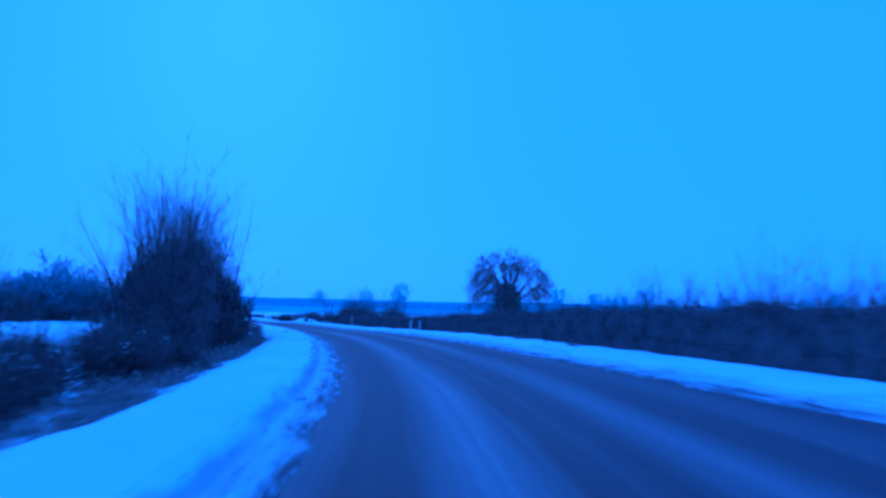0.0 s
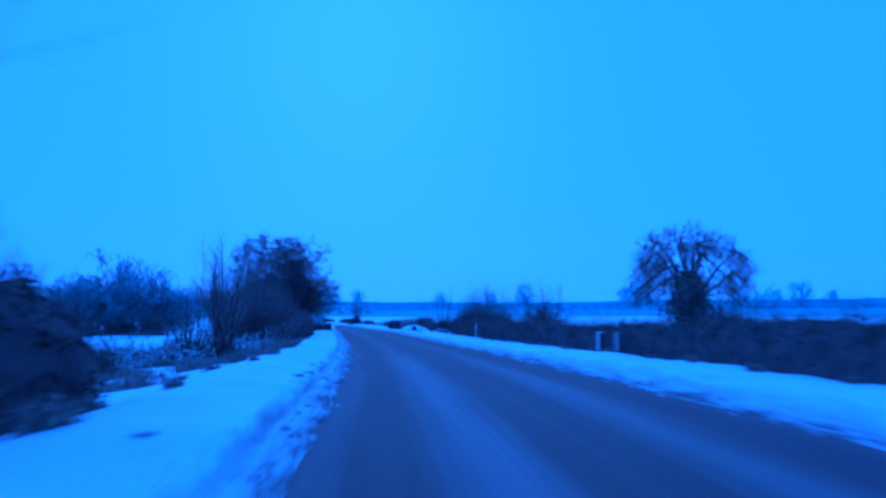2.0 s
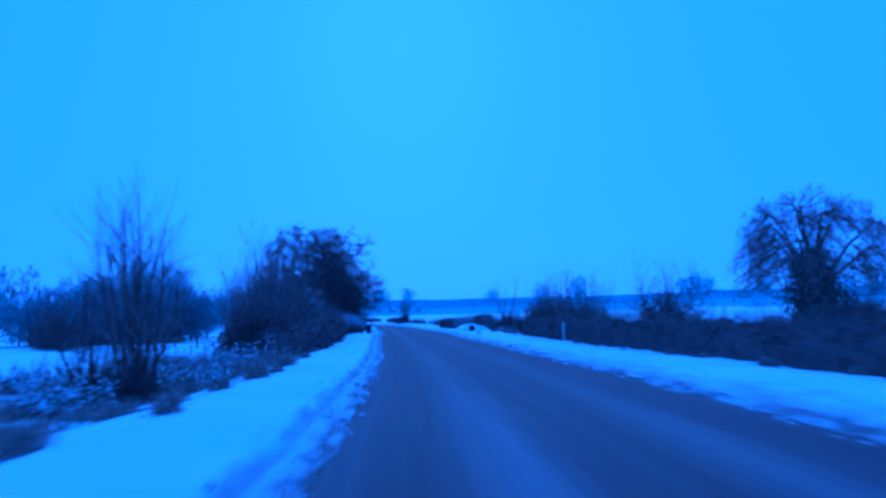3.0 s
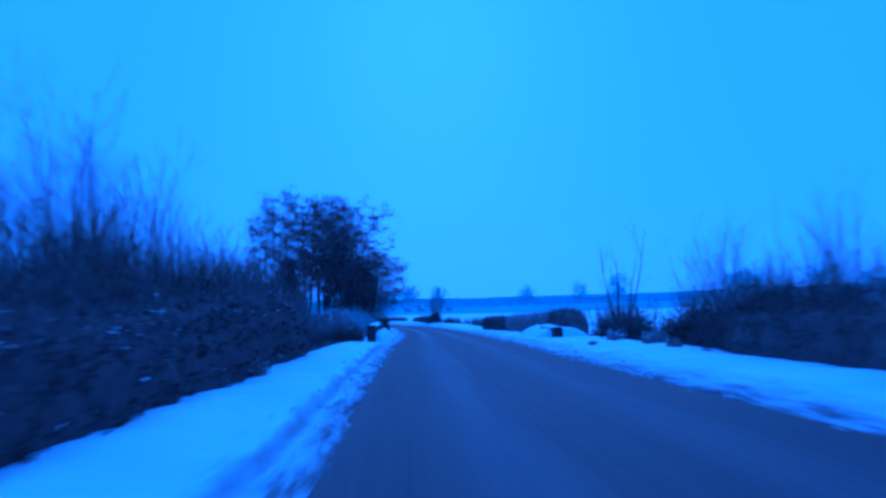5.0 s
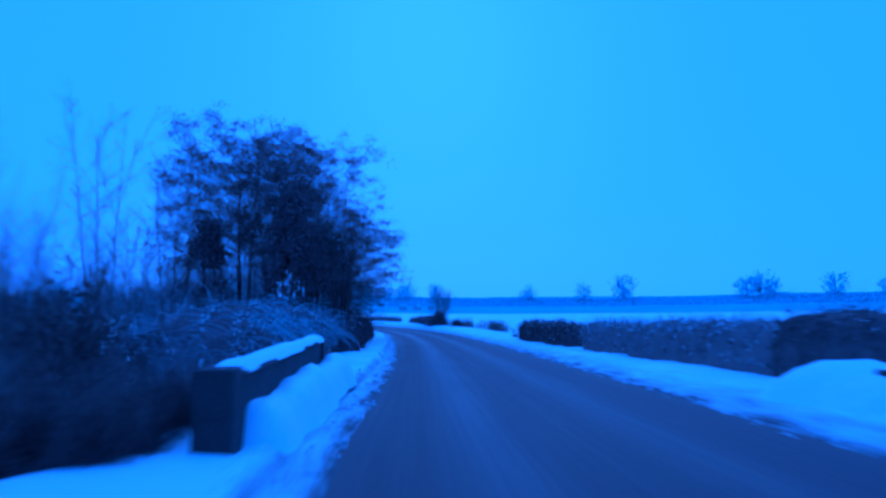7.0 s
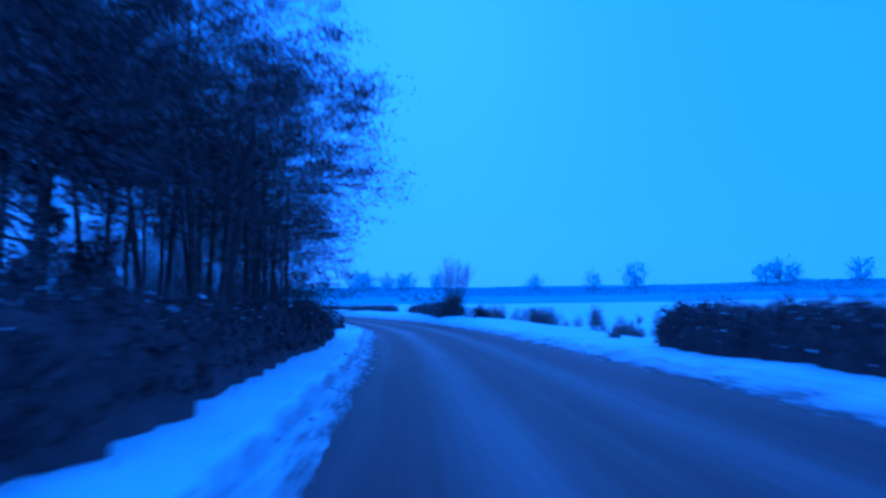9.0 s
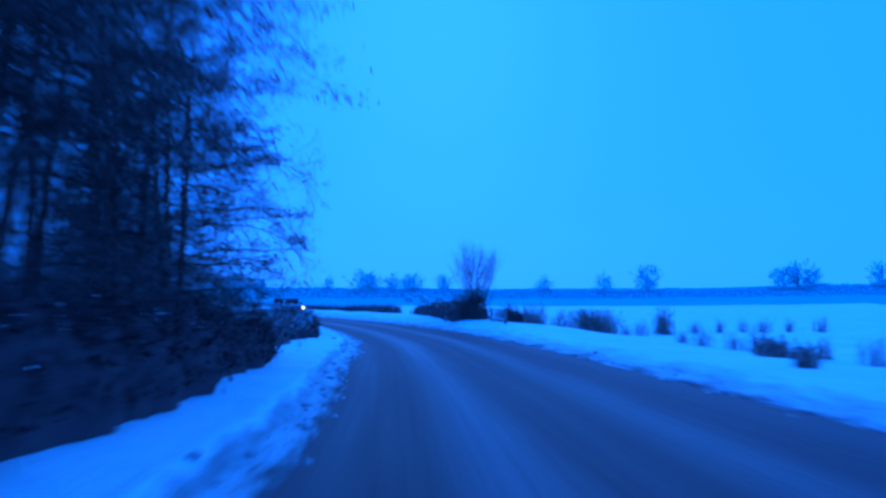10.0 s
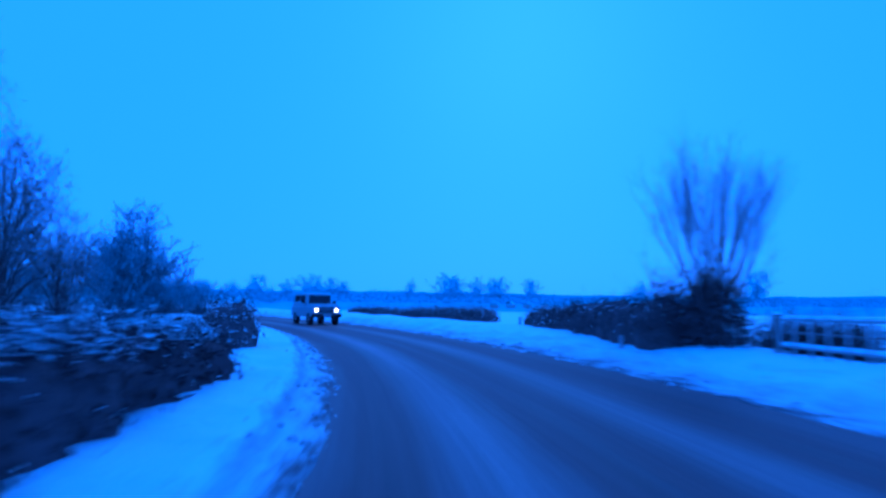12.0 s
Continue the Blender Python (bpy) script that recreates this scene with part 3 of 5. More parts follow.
def dome_tree(name, seed, height, width, label, boughs=11, heads=250, trunk_r=0.48, low=0.42, rmin=0.012):
    """A broad field tree: a short trunk, boughs that sweep up and out, and a rounded crown made of many heads of twigs."""
    rng = np.random.default_rng(seed)
    kz = np.linspace(0, 1, 6)
    fork = height * 0.34
    T = np.stack([0.2 * np.sin(kz * 2.5), 0.15 * np.sin(kz * 3.5 + 1), kz * fork - 0.1], 1)
    i = np.arange(boughs) + 0.5
    az = i * 2.39996 + rng.normal(0, 0.25, boughs)
    tilt = np.radians(8 + 68 * i / boughs)
    goal = np.stack([np.sin(tilt) * np.cos(az) * width * 0.36, np.sin(tilt) * np.sin(az) * width * 0.36, fork + np.cos(tilt) * height * 0.5 + 0.6], 1)
    P0 = np.stack([0 * az, 0 * az, fork * (1.0 - 0.42 * i / boughs)], 1)
    mid = P0 + (goal - P0) * np.array([0.4, 0.4, 0.62])
    q = np.linspace(0, 1, 10)[None, :, None]
    bough = P0[:, None] * (1 - q) ** 2 + 2 * mid[:, None] * q * (1 - q) + goal[:, None] * q * q
    bough = bough + np.cumsum(rng.normal(0, 0.10, bough.shape), 1) * q
    brad = trunk_r * 0.5 * np.linspace(1, 0.28, 10)[None].repeat(boughs, 0)
    # heads of twigs spread over the dome, most of them near its skin
    j = np.arange(heads) + 0.5
    cz = 1 - (1 + low) * j / heads
    a = j * 2.39996 + rng.normal(0, 0.12, heads)
    k = (0.5 + 0.5 * rng.random(heads) ** 0.45) * (1 + 0.05 * np.sin(4 * a) + 0.05 * np.sin(7 * cz + a))
    rr = np.sqrt(1 - cz * cz) * k
    H = np.stack([np.cos(a) * rr * width * 0.46, np.sin(a) * rr * width * 0.46, height * (0.43 + cz * k * np.where(cz > 0, 0.54, 0.5))], 1)
    flatb = bough[:, 4:].reshape(-1, 3)
    away = np.linalg.norm(H[:, None] - flatb[None] + np.array([0, 0, 0.8]), axis=2)
    near = flatb[np.argmin(away, 1)]
    mid = near + (H - near) * np.array([0.55, 0.55, 0.35]) + rng.normal(0, 0.15, near.shape)
    q = np.linspace(0, 1, 6)[None, :, None]
    arm = near[:, None] * (1 - q) ** 2 + 2 * mid[:, None] * q * (1 - q) + H[:, None] * q * q
    arm = arm + np.cumsum(rng.normal(0, 0.045, arm.shape), 1) * q
    arad = np.linspace(0.055, 0.02, 6)[None].repeat(heads, 0)
    g = grow(rng, *sprout(rng, arm, arad, 9, 0.3, 50, np.full((heads, 1), 1.25), 0.5, rmin * 1.4),
             [dict(k=4, jit=0.16, up=0.03, kids=6, lo=0.15, ang=42, ratio=0.6, thin=0.6, rmin=rmin), dict(k=3, jit=0.22, up=-0.02, kids=4, lo=0.1, ang=42, ratio=0.6, thin=0.7, rmin=rmin), dict(k=2, jit=0.25, up=0.0)])
    ob = thing(name, 0, 0, 0, label, "tree")
    part("trunk", mesh_np("trunk", *tubes([(T[None], trunk_r * np.linspace(1.15, 0.8, 6)[None])], [10]), M_BARK, True), ob)
    for n in range(boughs):
        part("bough", mesh_np("bough", *tubes([(bough[n:n + 1], brad[n:n + 1])], [6]), M_BARK, True), ob)
    part("branchwork", mesh_np("branchwork", *tubes([(arm, arad), g[0]], [4, 3]), M_TWIG), ob, "", "stuff")
    part("crown", mesh_np("crown", *tubes(g[1:], [1, 1]), M_TWIG), ob, "crown of fine bare twigs", "stuff")
    return ob


def ivy_tree(name, seed, height, width, label, count=24000):
    """A trunk smothered in ivy: a dark, lumpy evergreen column."""
    rng = np.random.default_rng(seed)
    ob = thing(name, 0, 0, 0, label, "tree", "tall trees by the road")
    kz = np.linspace(0, 1, 8)
    T = np.stack([0.25 * np.sin(kz * 4 + seed), 0.25 * np.cos(kz * 3 + seed), kz * height * 0.93], 1)
    V, Q = tubes([(T[None], 0.26 * np.linspace(1, 0.25, 8)[None])], [8])
    part("trunk", mesh_np("trunk", V, Q, M_BARK, True), ob)
    n = 70
    h = height * (0.06 + 0.9 * rng.random(n))
    prof = np.interp(h / height, [0, 0.15, 0.35, 0.65, 1.0], [0.25, 0.6, 1.05, 0.7, 0.05])
    a = rng.random(n) * 2 * math.pi
    C = np.stack([np.cos(a) * prof * width * 0.36, np.sin(a) * prof * width * 0.36, h], 1)
    j = rng.integers(0, n, count)
    c = C[j] + unit(rng.normal(0, 1, (count, 3))) * (rng.random((count, 1)) ** 0.4) * (width * 0.16 * (0.6 + 0.8 * rng.random(n))[j])[:, None]
    c[:, 2] = np.maximum(c[:, 2], 0.15)
    V, Q = flakes(rng, c, 0.055, 0.1, 1.5)
    part("ivy", mesh_np("ivy", V, Q, M_ALDER), ob, "dark ivy smothering the tree", "stuff")
    g = grow(rng, *sprout(rng, T[None], 0.26 * np.linspace(1, 0.25, 8)[None], 46, 0.3, 55, width * 0.52, 0.3, 0.012),
             [dict(k=5, jit=0.12, up=0.08, kids=7, lo=0.3, ang=38, ratio=0.4, thin=0.5), dict(k=3, jit=0.18, up=0.0, kids=5, lo=0.2, ang=38, ratio=0.5), dict(k=2, jit=0.2, up=0.0)])
    V, Q = tubes(g, [4, 3, 1])
    part("branchwork", mesh_np("branchwork", V, Q, M_TWIG), ob, "", "stuff")
    return ob


def thicket(name, seed, height, width, label, stems=10, dense=1.0, frost=0.0, core=0.55, lean=32, category="shrub", group="", twig=None, stem_r=0.0):
    """A many-stemmed shrub: rising stems, side twigs and a dark tangled heart."""
    rng = np.random.default_rng(seed)
    n = int(stems)
    P0 = np.concatenate([rng.normal(0, width * 0.16, (n, 2)), np.full((n, 1), -0.15)], 1)
    L = height * (0.55 + 0.55 * rng.random(n))
    spec = [dict(k=6, jit=0.07, up=0.09, kids=int(16 * dense), lo=0.06, ang=34, ratio=0.36, taper=0.5, thin=0.45),
            dict(k=4, jit=0.16, up=0.09, kids=8, lo=0.12, ang=40, ratio=0.5, thin=0.55),
            dict(k=2, jit=0.2, up=0.02)]
    g = grow(rng, P0, ring_dirs(rng, n, lean), L, np.full(n, stem_r or 0.014 + 0.003 * height), spec)
    ob = thing(name, 0, 0, 0, label, category, group)
    V, Q = tubes(g[:1], [5])
    part("stem_clump", mesh_np("stem_clump", V, Q, M_BARK, True), ob, "", "stuff")
    V, Q = tubes(g[1:], [3, 1])
    part("brushwood", mesh_np("brushwood", V, Q, twig or M_TWIG), ob, "", "stuff")
    if core > 0:
        m = int(3800 * dense * core * width * height / 6)
        c = unit(rng.normal(0, 1, (m, 3))) * (rng.random((m, 1)) ** 0.45)
        c[:, 2] = np.abs(c[:, 2])
        lob = 1 + 0.22 * np.sin(np.arctan2(c[:, 1], c[:, 0]) * 3 + seed) + 0.12 * rng.normal(0, 1, m)
        c = c * np.array([width * 0.62, width * 0.62, height * core]) * lob[:, None]
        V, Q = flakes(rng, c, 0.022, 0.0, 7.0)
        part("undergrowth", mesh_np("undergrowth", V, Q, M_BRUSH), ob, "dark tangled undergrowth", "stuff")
    if frost > 0:
        m = int(1800 * frost * width)
        c = tips_of(g[1], rng, m) + rng.normal(0, 0.05, (m, 3))
        low = rng.random(m) < 0.6
        c[low, 2] *= 0.5
        V, Q = flakes(rng, c, 0.022, 0.6, 2.6)
        part("snow_cover", mesh_np("snow_cover", V, Q, M_CAP), ob, "snow caught on the twigs", "stuff")
    return ob


def hedge(name, seed, line, width, label, frost=0.5, twiggy=1.0, cat="hedge", twig=None, shoots=0.0, side=1.0, leaf=1.0, deep=None, snow=0.019, canes=0):
    """A long hedge along places (s, n, height): a tangled body coloured dark as inner shade, a coat of twigs and snow
    on top.
    """
    rng = np.random.default_rng(seed)
    line = np.array(line, float)
    ss = np.arange(line[0, 0], line[-1, 0] + 0.01, 0.35)
    nn, hh = np.interp(ss, line[:, 0], line[:, 1]), np.interp(ss, line[:, 0], line[:, 2])
    hh = hh * (1 + 0.10 * lumps(ss, ss * 0 + seed, 1.3) + 0.07 * lumps(ss, ss * 0 + seed, 0.5))
    ends = np.minimum(1, np.sqrt(np.minimum(ss - ss[0] + 0.002, ss[-1] - ss + 0.002) / max(0.9, width * 0.5)))
    x, y = place(ss, nn)
    z = verge_z(ss, nn)
    hd = np.array([heading(v) for v in ss])
    rx, ry = np.cos(hd), np.sin(hd)
    ox, oy, oz = float(x[0]), float(y[0]), float(z[0])
    ob = thing(name, ox, oy, oz, label, cat)
    ph = np.linspace(-0.15, 1.15, 13) * math.pi
    prof_a, prof_b = np.cos(ph), np.sin(ph)
    prof_a = np.sign(prof_a) * np.abs(prof_a) ** 0.5
    prof_b = np.sign(prof_b) * np.abs(prof_b) ** 0.6

    foot = np.ones((1, 13))
    foot[0, [0, 1, 11, 12]] = 0.25

    def skin(k, rough, rr):
        rough = rough * foot
        A = width * 0.5 * k * prof_a[None] * ends[:, None] * (1 + rough * rr.normal(0, 1, (len(ss), 13)))
        B = hh[:, None] * k * prof_b[None] * (0.08 + 0.92 * ends[:, None]) * (1 + rough * 0.6 * rr.normal(0, 1, (len(ss), 13)))
        A = A + rr.normal(0, 0.05, (len(ss), 1))
        return np.stack([x[:, None] + rx[:, None] * A - ox, y[:, None] + ry[:, None] * A - oy, z[:, None] + B - oz - 0.08], -1)
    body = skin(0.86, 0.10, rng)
    part("hedge_body", mesh_np("hedge_body", body.reshape(-1, 3), grid_quads(*body.shape[:2]), deep or M_BRUSH), ob, "tangled heart of the hedge, coloured dark as inner shade")
    length = ss[-1] - ss[0]

    def on_skin(m, top=False):
        i = rng.integers(0, len(ss) - 1, m)
        j = rng.integers(4, 9, m) if top else rng.integers(0, 13, m)
        p_ = body[i, j] + (body[i + 1, j] - body[i, j]) * rng.random((m, 1)) + rng.normal(0, 0.07, (m, 3))
        mid = np.stack([x[i] - ox, y[i] - oy, z[i] + hh[i] * 0.45 - oz], -1)
        return p_, unit(p_ - mid)
    m = int(length * 150 * twiggy)
    p_, o_ = on_skin(m)
    p_ = p_ - o_ * 0.12
    spec = [dict(k=3, jit=0.3, up=0.12, kids=2, lo=0.2, ang=45, ratio=0.6, thin=0.7), dict(k=2, jit=0.3, up=0.0)]
    g = grow(rng, p_, o_ + rng.normal(0, 0.5, (m, 3)) + np.array([0, 0, 0.5]), (0.22 + 0.38 * rng.random(m)) * min(1.0, width), np.full(m, 0.008), spec)
    V, Q = tubes(g, [1, 1])
    part("brushwood", mesh_np("brushwood", V, Q, twig or deep or M_TWIG), ob, "", "stuff")
    m = int(length * 150 * twiggy * leaf)
    p_, o_ = on_skin(m)
    V, Q = flakes(rng, p_ + o_ * 0.1 * rng.random((m, 1)), 0.03, 0.1, 2.2)
    part("leafage", mesh_np("leafage", V, Q, deep or M_BRUSH), ob, "dark leftover leaves and bramble", "stuff")
    if frost > 0:
        m = int(length * 520 * frost)
        p_, o_ = on_skin(m, True)
        p_[:, 2] += 0.02 + 0.16 * rng.random(m) ** 2
        V, Q = flakes(rng, p_, snow, 0.7, 3.0)
        m2 = int(length * 480 * frost * side)
        p2, o2 = on_skin(m2)
        V2, Q2 = flakes(rng, p2 + o2 * 0.14 * rng.random((m2, 1)), 0.017, 0.5, 3.2)
        V, Q = joined((V, Q), (V2, Q2))
        part("snow_cover", mesh_np("snow_cover", V, Q, M_CAP), ob, "snow lying on the hedge", "stuff")
    if canes:
        m = int(length * canes)
        p_, o_ = on_skin(m)
        p_ = p_[p_[:, 2] > 0.35 * hh.mean()]
        m = len(p_)
        d_ = np.stack([rng.normal(0, 0.7, m) + rx[0] * 0.3, rng.normal(0, 0.7, m) + ry[0] * 0.3, 0.45 + 0.4 * rng.random(m)], 1)
        g = grow(rng, p_ - np.array([0, 0, 0.1]), d_, 0.7 + 1.0 * rng.random(m), np.full(m, 0.010), [dict(k=8, jit=0.06, up=-0.2, tip=0.5)])
        part("cane_tangle", mesh_np("cane_tangle", *tubes(g, [3]), M_HOAR_HAZE), ob, "arching bramble canes furred with snow", "stuff")
    if shoots > 0:
        m = int(length * shoots)
        p_, o_ = on_skin(m, True)
        lift = (0.25 + 0.9 * rng.random(m) ** 2) * (0.75 + 0.5 * lumps(p_[:, 0], p_[:, 1], 1.9))
        spec = [dict(k=4, jit=0.08, up=0.05, kids=6, lo=0.2, ang=26, ratio=0.4, thin=0.6), dict(k=2, jit=0.2, up=0.02)]
        g = grow(rng, p_ - np.array([0, 0, 0.2]), np.array([[0, 0, 1.0]]) + rng.normal(0, 0.22, (m, 3)), np.maximum(lift, 0.15) + 0.2, np.full(m, 0.007), spec)
        V, Q = tubes(g, [3, 1])
        part("unclipped_growth", mesh_np("unclipped_growth", V, Q, M_TWIG), ob, "thin unclipped shoots", "stuff")
    return ob


def stand(ob, s, n, turn=0.0, size=1.0, sink=0.0, tall=1.0):
    """A pose on the verge or field for a thing built at the origin."""
    x, y = place(s, n)
    z = float(verge_z(s, n)) if abs(n) < 30 else float(field_z(x, y))
    return pose(float(x), float(y), z - sink, 0, 0, turn) @ Matrix.Diagonal((size, size, size * tall, 1))


def scatter(protos, spots, seed):
    """Copies of some prototypes at spots (s, n, size, tall); the prototypes take the first spots."""
    rng = random.Random(seed)
    made = []
    for i, (s, n, size, tall) in enumerate(spots):
        src = protos[i % len(protos)]
        m = stand(src, s, n, rng.uniform(0, 360), size, 0.03, tall)
        if i < len(protos):
            made.append((src, m))
        else:
            copy_thing(src, m)
    for src, m in made:
        src.matrix_basis = m



# ---- hedges beside the road
HAW = "dense dark hawthorn hedge behind the snowy verge"
hedge("hedge", 11, [(10, 14.0, 2.3), (20, 11.9, 2.15), (30, 10.2, 1.85), (45, 9.9, 1.5), (60, 9.9, 1.3), (72, 9.2, 1.25), (84, 9.0, 1.3), (92, 9.4, 1.3)], 1.5, HAW, 0.0, 1.5, shoots=22, twig=M_TWIG)
hedge("hedge", 13, [(117.0, 9.3, 1.6), (120, 9.2, 1.6), (128, 9.0, 1.55), (135.6, 8.8, 1.5)], 1.6,
      "frosted brown hedge clipped level along the field", 0.12, 2.6, twig=M_RIME, leaf=0.35, deep=M_TWIG)
hedge("hedge", 24, [(136.6, 8.75, 1.2), (140, 8.7, 1.42), (150, 8.5, 1.45), (152.5, 8.4, 1.3)], 1.6, "dark clipped hedge along the snowy field", 0.05, 2.2, deep=M_BRAMBLE, twig=M_TWIG)
hedge("hedge", 14, [(113.3, 9.7, 1.3), (114.4, 9.7, 1.8), (116, 9.5, 1.8), (118.5, 9.3, 1.6)], 1.9, "dark overgrown end of the field hedge", 0.03, 1.6, shoots=8, side=0.3)
hedge("hedge", 15, [(*sn(-34.2, 170.0), 0.8), (*sn(-34.9, 171.8), 1.25), (*sn(-37.5, 177.0), 1.05), (*sn(-40.3, 182.8), 0.8)], 1.7, "dark hedge beneath the pollard willow", 0.06)
hedge("hedge", 16, [(*sn(-43.3, 187.0), 0.75), (*sn(-46.5, 192), 0.9), (*sn(-50.5, 197), 0.85), (*sn(-60, 206), 0.8)], 1.5, "low dark hedge on the outside of the bend", 0.1)
hedge("hedge", 17, [(171.8, -4.25, 0.75), (174, -3.95, 1.15), (178, -3.75, 1.15), (182, -3.7, 1.05), (185.6, -3.65, 0.95)], 2.9, "low broad laid hedge with snow caught on top", 0.85, 2.4, side=0.05, deep=M_BRAMBLE, snow=0.016)
hedge("hedge", 18, [(189.2, -3.1, 1.1), (190.5, -3.05, 1.3), (193.0, -3.1, 1.3)], 1.4, "short dark hedge with some snow", 0.25)
hedge("hedge", 21, [(176, -9.0, 1.2), (186, -9.5, 1.4), (200, -11, 1.5)], 1.6, "low hedge dividing the fields", 0.2)
hedge("hedge", 19, [(131, -3.5, 1.0), (134, -3.5, 1.3), (138, -3.6, 1.5), (145, -3.9, 1.6), (155, -4.0, 1.5), (161, -4.0, 1.3), (164.5, -4.1, 1.0)], 2.2, "dark bramble bank under the tall trees", 0.03, 2.8, side=0.1, deep=M_BRAMBLE)
hedge("bramble_bank", 20, [(116.8, -4.6, 1.2), (118.5, -5.4, 2.2), (122, -5.9, 2.5), (126, -5.6, 2.6), (130, -5.2, 2.5), (133, -4.9, 2.0), (135.5, -4.7, 1.0)], 4.0, "mound of brambles under snow", 0.5, 2.0, "brambles", M_FROST, side=0.6, deep=M_BRUSH, snow=0.014, canes=120)

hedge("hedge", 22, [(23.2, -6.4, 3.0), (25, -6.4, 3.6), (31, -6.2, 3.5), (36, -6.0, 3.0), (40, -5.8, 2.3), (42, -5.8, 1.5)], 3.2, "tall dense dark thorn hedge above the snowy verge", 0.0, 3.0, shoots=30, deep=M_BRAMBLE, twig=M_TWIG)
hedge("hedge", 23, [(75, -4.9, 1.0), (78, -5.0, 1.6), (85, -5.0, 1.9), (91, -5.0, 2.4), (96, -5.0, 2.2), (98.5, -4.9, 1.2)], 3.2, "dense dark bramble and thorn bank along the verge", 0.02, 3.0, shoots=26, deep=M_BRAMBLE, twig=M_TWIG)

# ---- scrub
shrubs = [thicket("shrub", 31 + i, 3.3, 2.6, "dark leafless roadside shrub with many stems", 13, 1.0, 0.0, 0.66) for i in range(3)]
talls = [thicket("tall_shrub", 41 + i, 6.2, 2.6, "tall leafless shrub with upright branches", 8, 0.75, 0.0, 0.0, 21) for i in range(3)]
whippy = [thicket("whip_shrub", 46 + i, 6.4, 2.0, "tall leafless shrub with straight upright whips", 9, 0.9, 0.0, 0.0, 11) for i in range(2)]
lows = [thicket("low_scrub", 51 + i, 1.2, 2.0, "low snowy scrub beside the ditch", 16, 0.8, 0.35, 0.45, 50) for i in range(3)]
rnd = random.Random(5)
spots = [(s, -6.9 - 0.7 * rnd.random(), 0.72 + 0.25 * rnd.random(), 1.0) for s in np.arange(26, 41, 1.5)]
spots += [(s, -6.0 - 0.8 * rnd.random(), 0.95 + 0.3 * rnd.random(), 1.0) for s in np.arange(24.4, 38, 1.2)]
spots += [(s, -4.3 - 0.8 * rnd.random(), 0.30 + 0.16 * rnd.random(), 1.0) for s in np.arange(76, 98, 1.3)]
spots += [(s, -6.4 - (1.2 if s < 86 else 2.8) * rnd.random(), (0.78 if s < 86 else 0.98) + 0.3 * rnd.random(), 1.0) for s in np.arange(78.5, 99, 1.0)]
spots += [(101.5, -5.6, 0.72, 1.0), (102.6, -6.4, 0.78, 1.0), (100.6, -6.8, 0.75, 1.0), (100.2, -5.4, 0.65, 1.0), (*sn(-15.4, 38.6), 0.42, 1.0), (*sn(-16.6, 38.0), 0.45, 1.0), (*sn(-17.8, 37.8), 0.4, 1.0)]
spots += [(s, -11 - 5 * rnd.random(), 0.8 + 0.3 * rnd.random(), 1.0) for s in np.arange(4, 26, 3.0)]
spots += [(s, 9.8 + 2.2 * rnd.random(), 0.6 + 0.3 * rnd.random(), 1.0) for s in np.arange(82.5, 93, 0.7)]
spots += [(*sn(-51, 91), 1.5, 1.15), (115.5, -7.2, 0.9, 1.35), (116.5, -8.0, 1.0, 1.4), (93.2, 11.4, 0.85, 1.0), (94.6, 12.0, 0.8, 1.0), (95.6, 11.2, 0.72, 1.0), (73.5, 11.5, 1.05, 1.1), (74.8, 12.2, 0.9, 1.0), (99.0, 11.2, 0.72, 1.0), (103.0, 11.6, 0.6, 1.0), (104.2, 12.4, 0.55, 1.0), (107.6, 11.6, 0.55, 1.0), (108.8, 10.9, 0.5, 1.0)]
spots += [(*sn(-33.9, 170.4), 0.72, 1.0), (*sn(-34.7, 172.2), 0.6, 1.0), (*sn(-32.1, 173.0), 0.42, 0.95), (*sn(-31.3, 173.5), 0.4, 0.95), (*sn(-30.6, 173.2), 0.38, 0.95)]
spots += [(s, -7.5 - 6.5 * rnd.random(), 0.38 + 0.2 * rnd.random(), 1.0) for s in np.arange(136, 166, 0.95)]
spots += [(s, -4.6 - 4.5 * rnd.random(), 0.34 + 0.2 * rnd.random(), 1.0) for s in np.arange(5, 29, 0.6)]
spots += [(s, -3.5 - 3.0 * rnd.random(), 0.32 + 0.14 * rnd.random(), 1.0) for s in np.arange(101, 117, 1.5)]
spots += [(103.0, -5.2, 0.7, 1.0), (103.8, -6.6, 0.75, 1.0), (108.5, -5.0, 0.55, 1.0), (109.6, -6.2, 0.7, 1.0), (110.8, -4.6, 0.5, 1.0), (111.6, -7.0, 0.75, 1.0), (107.6, -7.4, 0.8, 1.0), (112.5, -5.6, 0.6, 1.0), (106.4, -8.2, 0.85, 1.0), (113.6, -6.4, 0.7, 1.0)]
spots += [(s, -8.6 - 1.8 * rnd.random(), 0.26 + 0.12 * rnd.random(), 1.0) for s in np.arange(49.5, 54.5, 0.8)]
spots += [(*sn(-47.0 - 1.5 * i + rnd.uniform(-1, 1), 104.0 - 0.6 * i + rnd.uniform(-2, 2)), rnd.uniform(0.8, 1.3), 1.0) for i in range(9)]
spots += [(s, -7.0 - 3.6 * rnd.random(), 0.85 + 0.35 * rnd.random(), 1.0) for s in np.arange(98.5, 108, 0.8)]
spots += [(s, -8.5 - 3.5 * rnd.random(), 1.3 + 0.3 * rnd.random(), 1.0) for s in np.arange(101.5, 109, 0.7)]
spots += [(s, -4.6 - 4.0 * rnd.random(), 0.26 + 0.14 * rnd.random(), 1.0) for s in np.arange(163, 173, 0.6)]
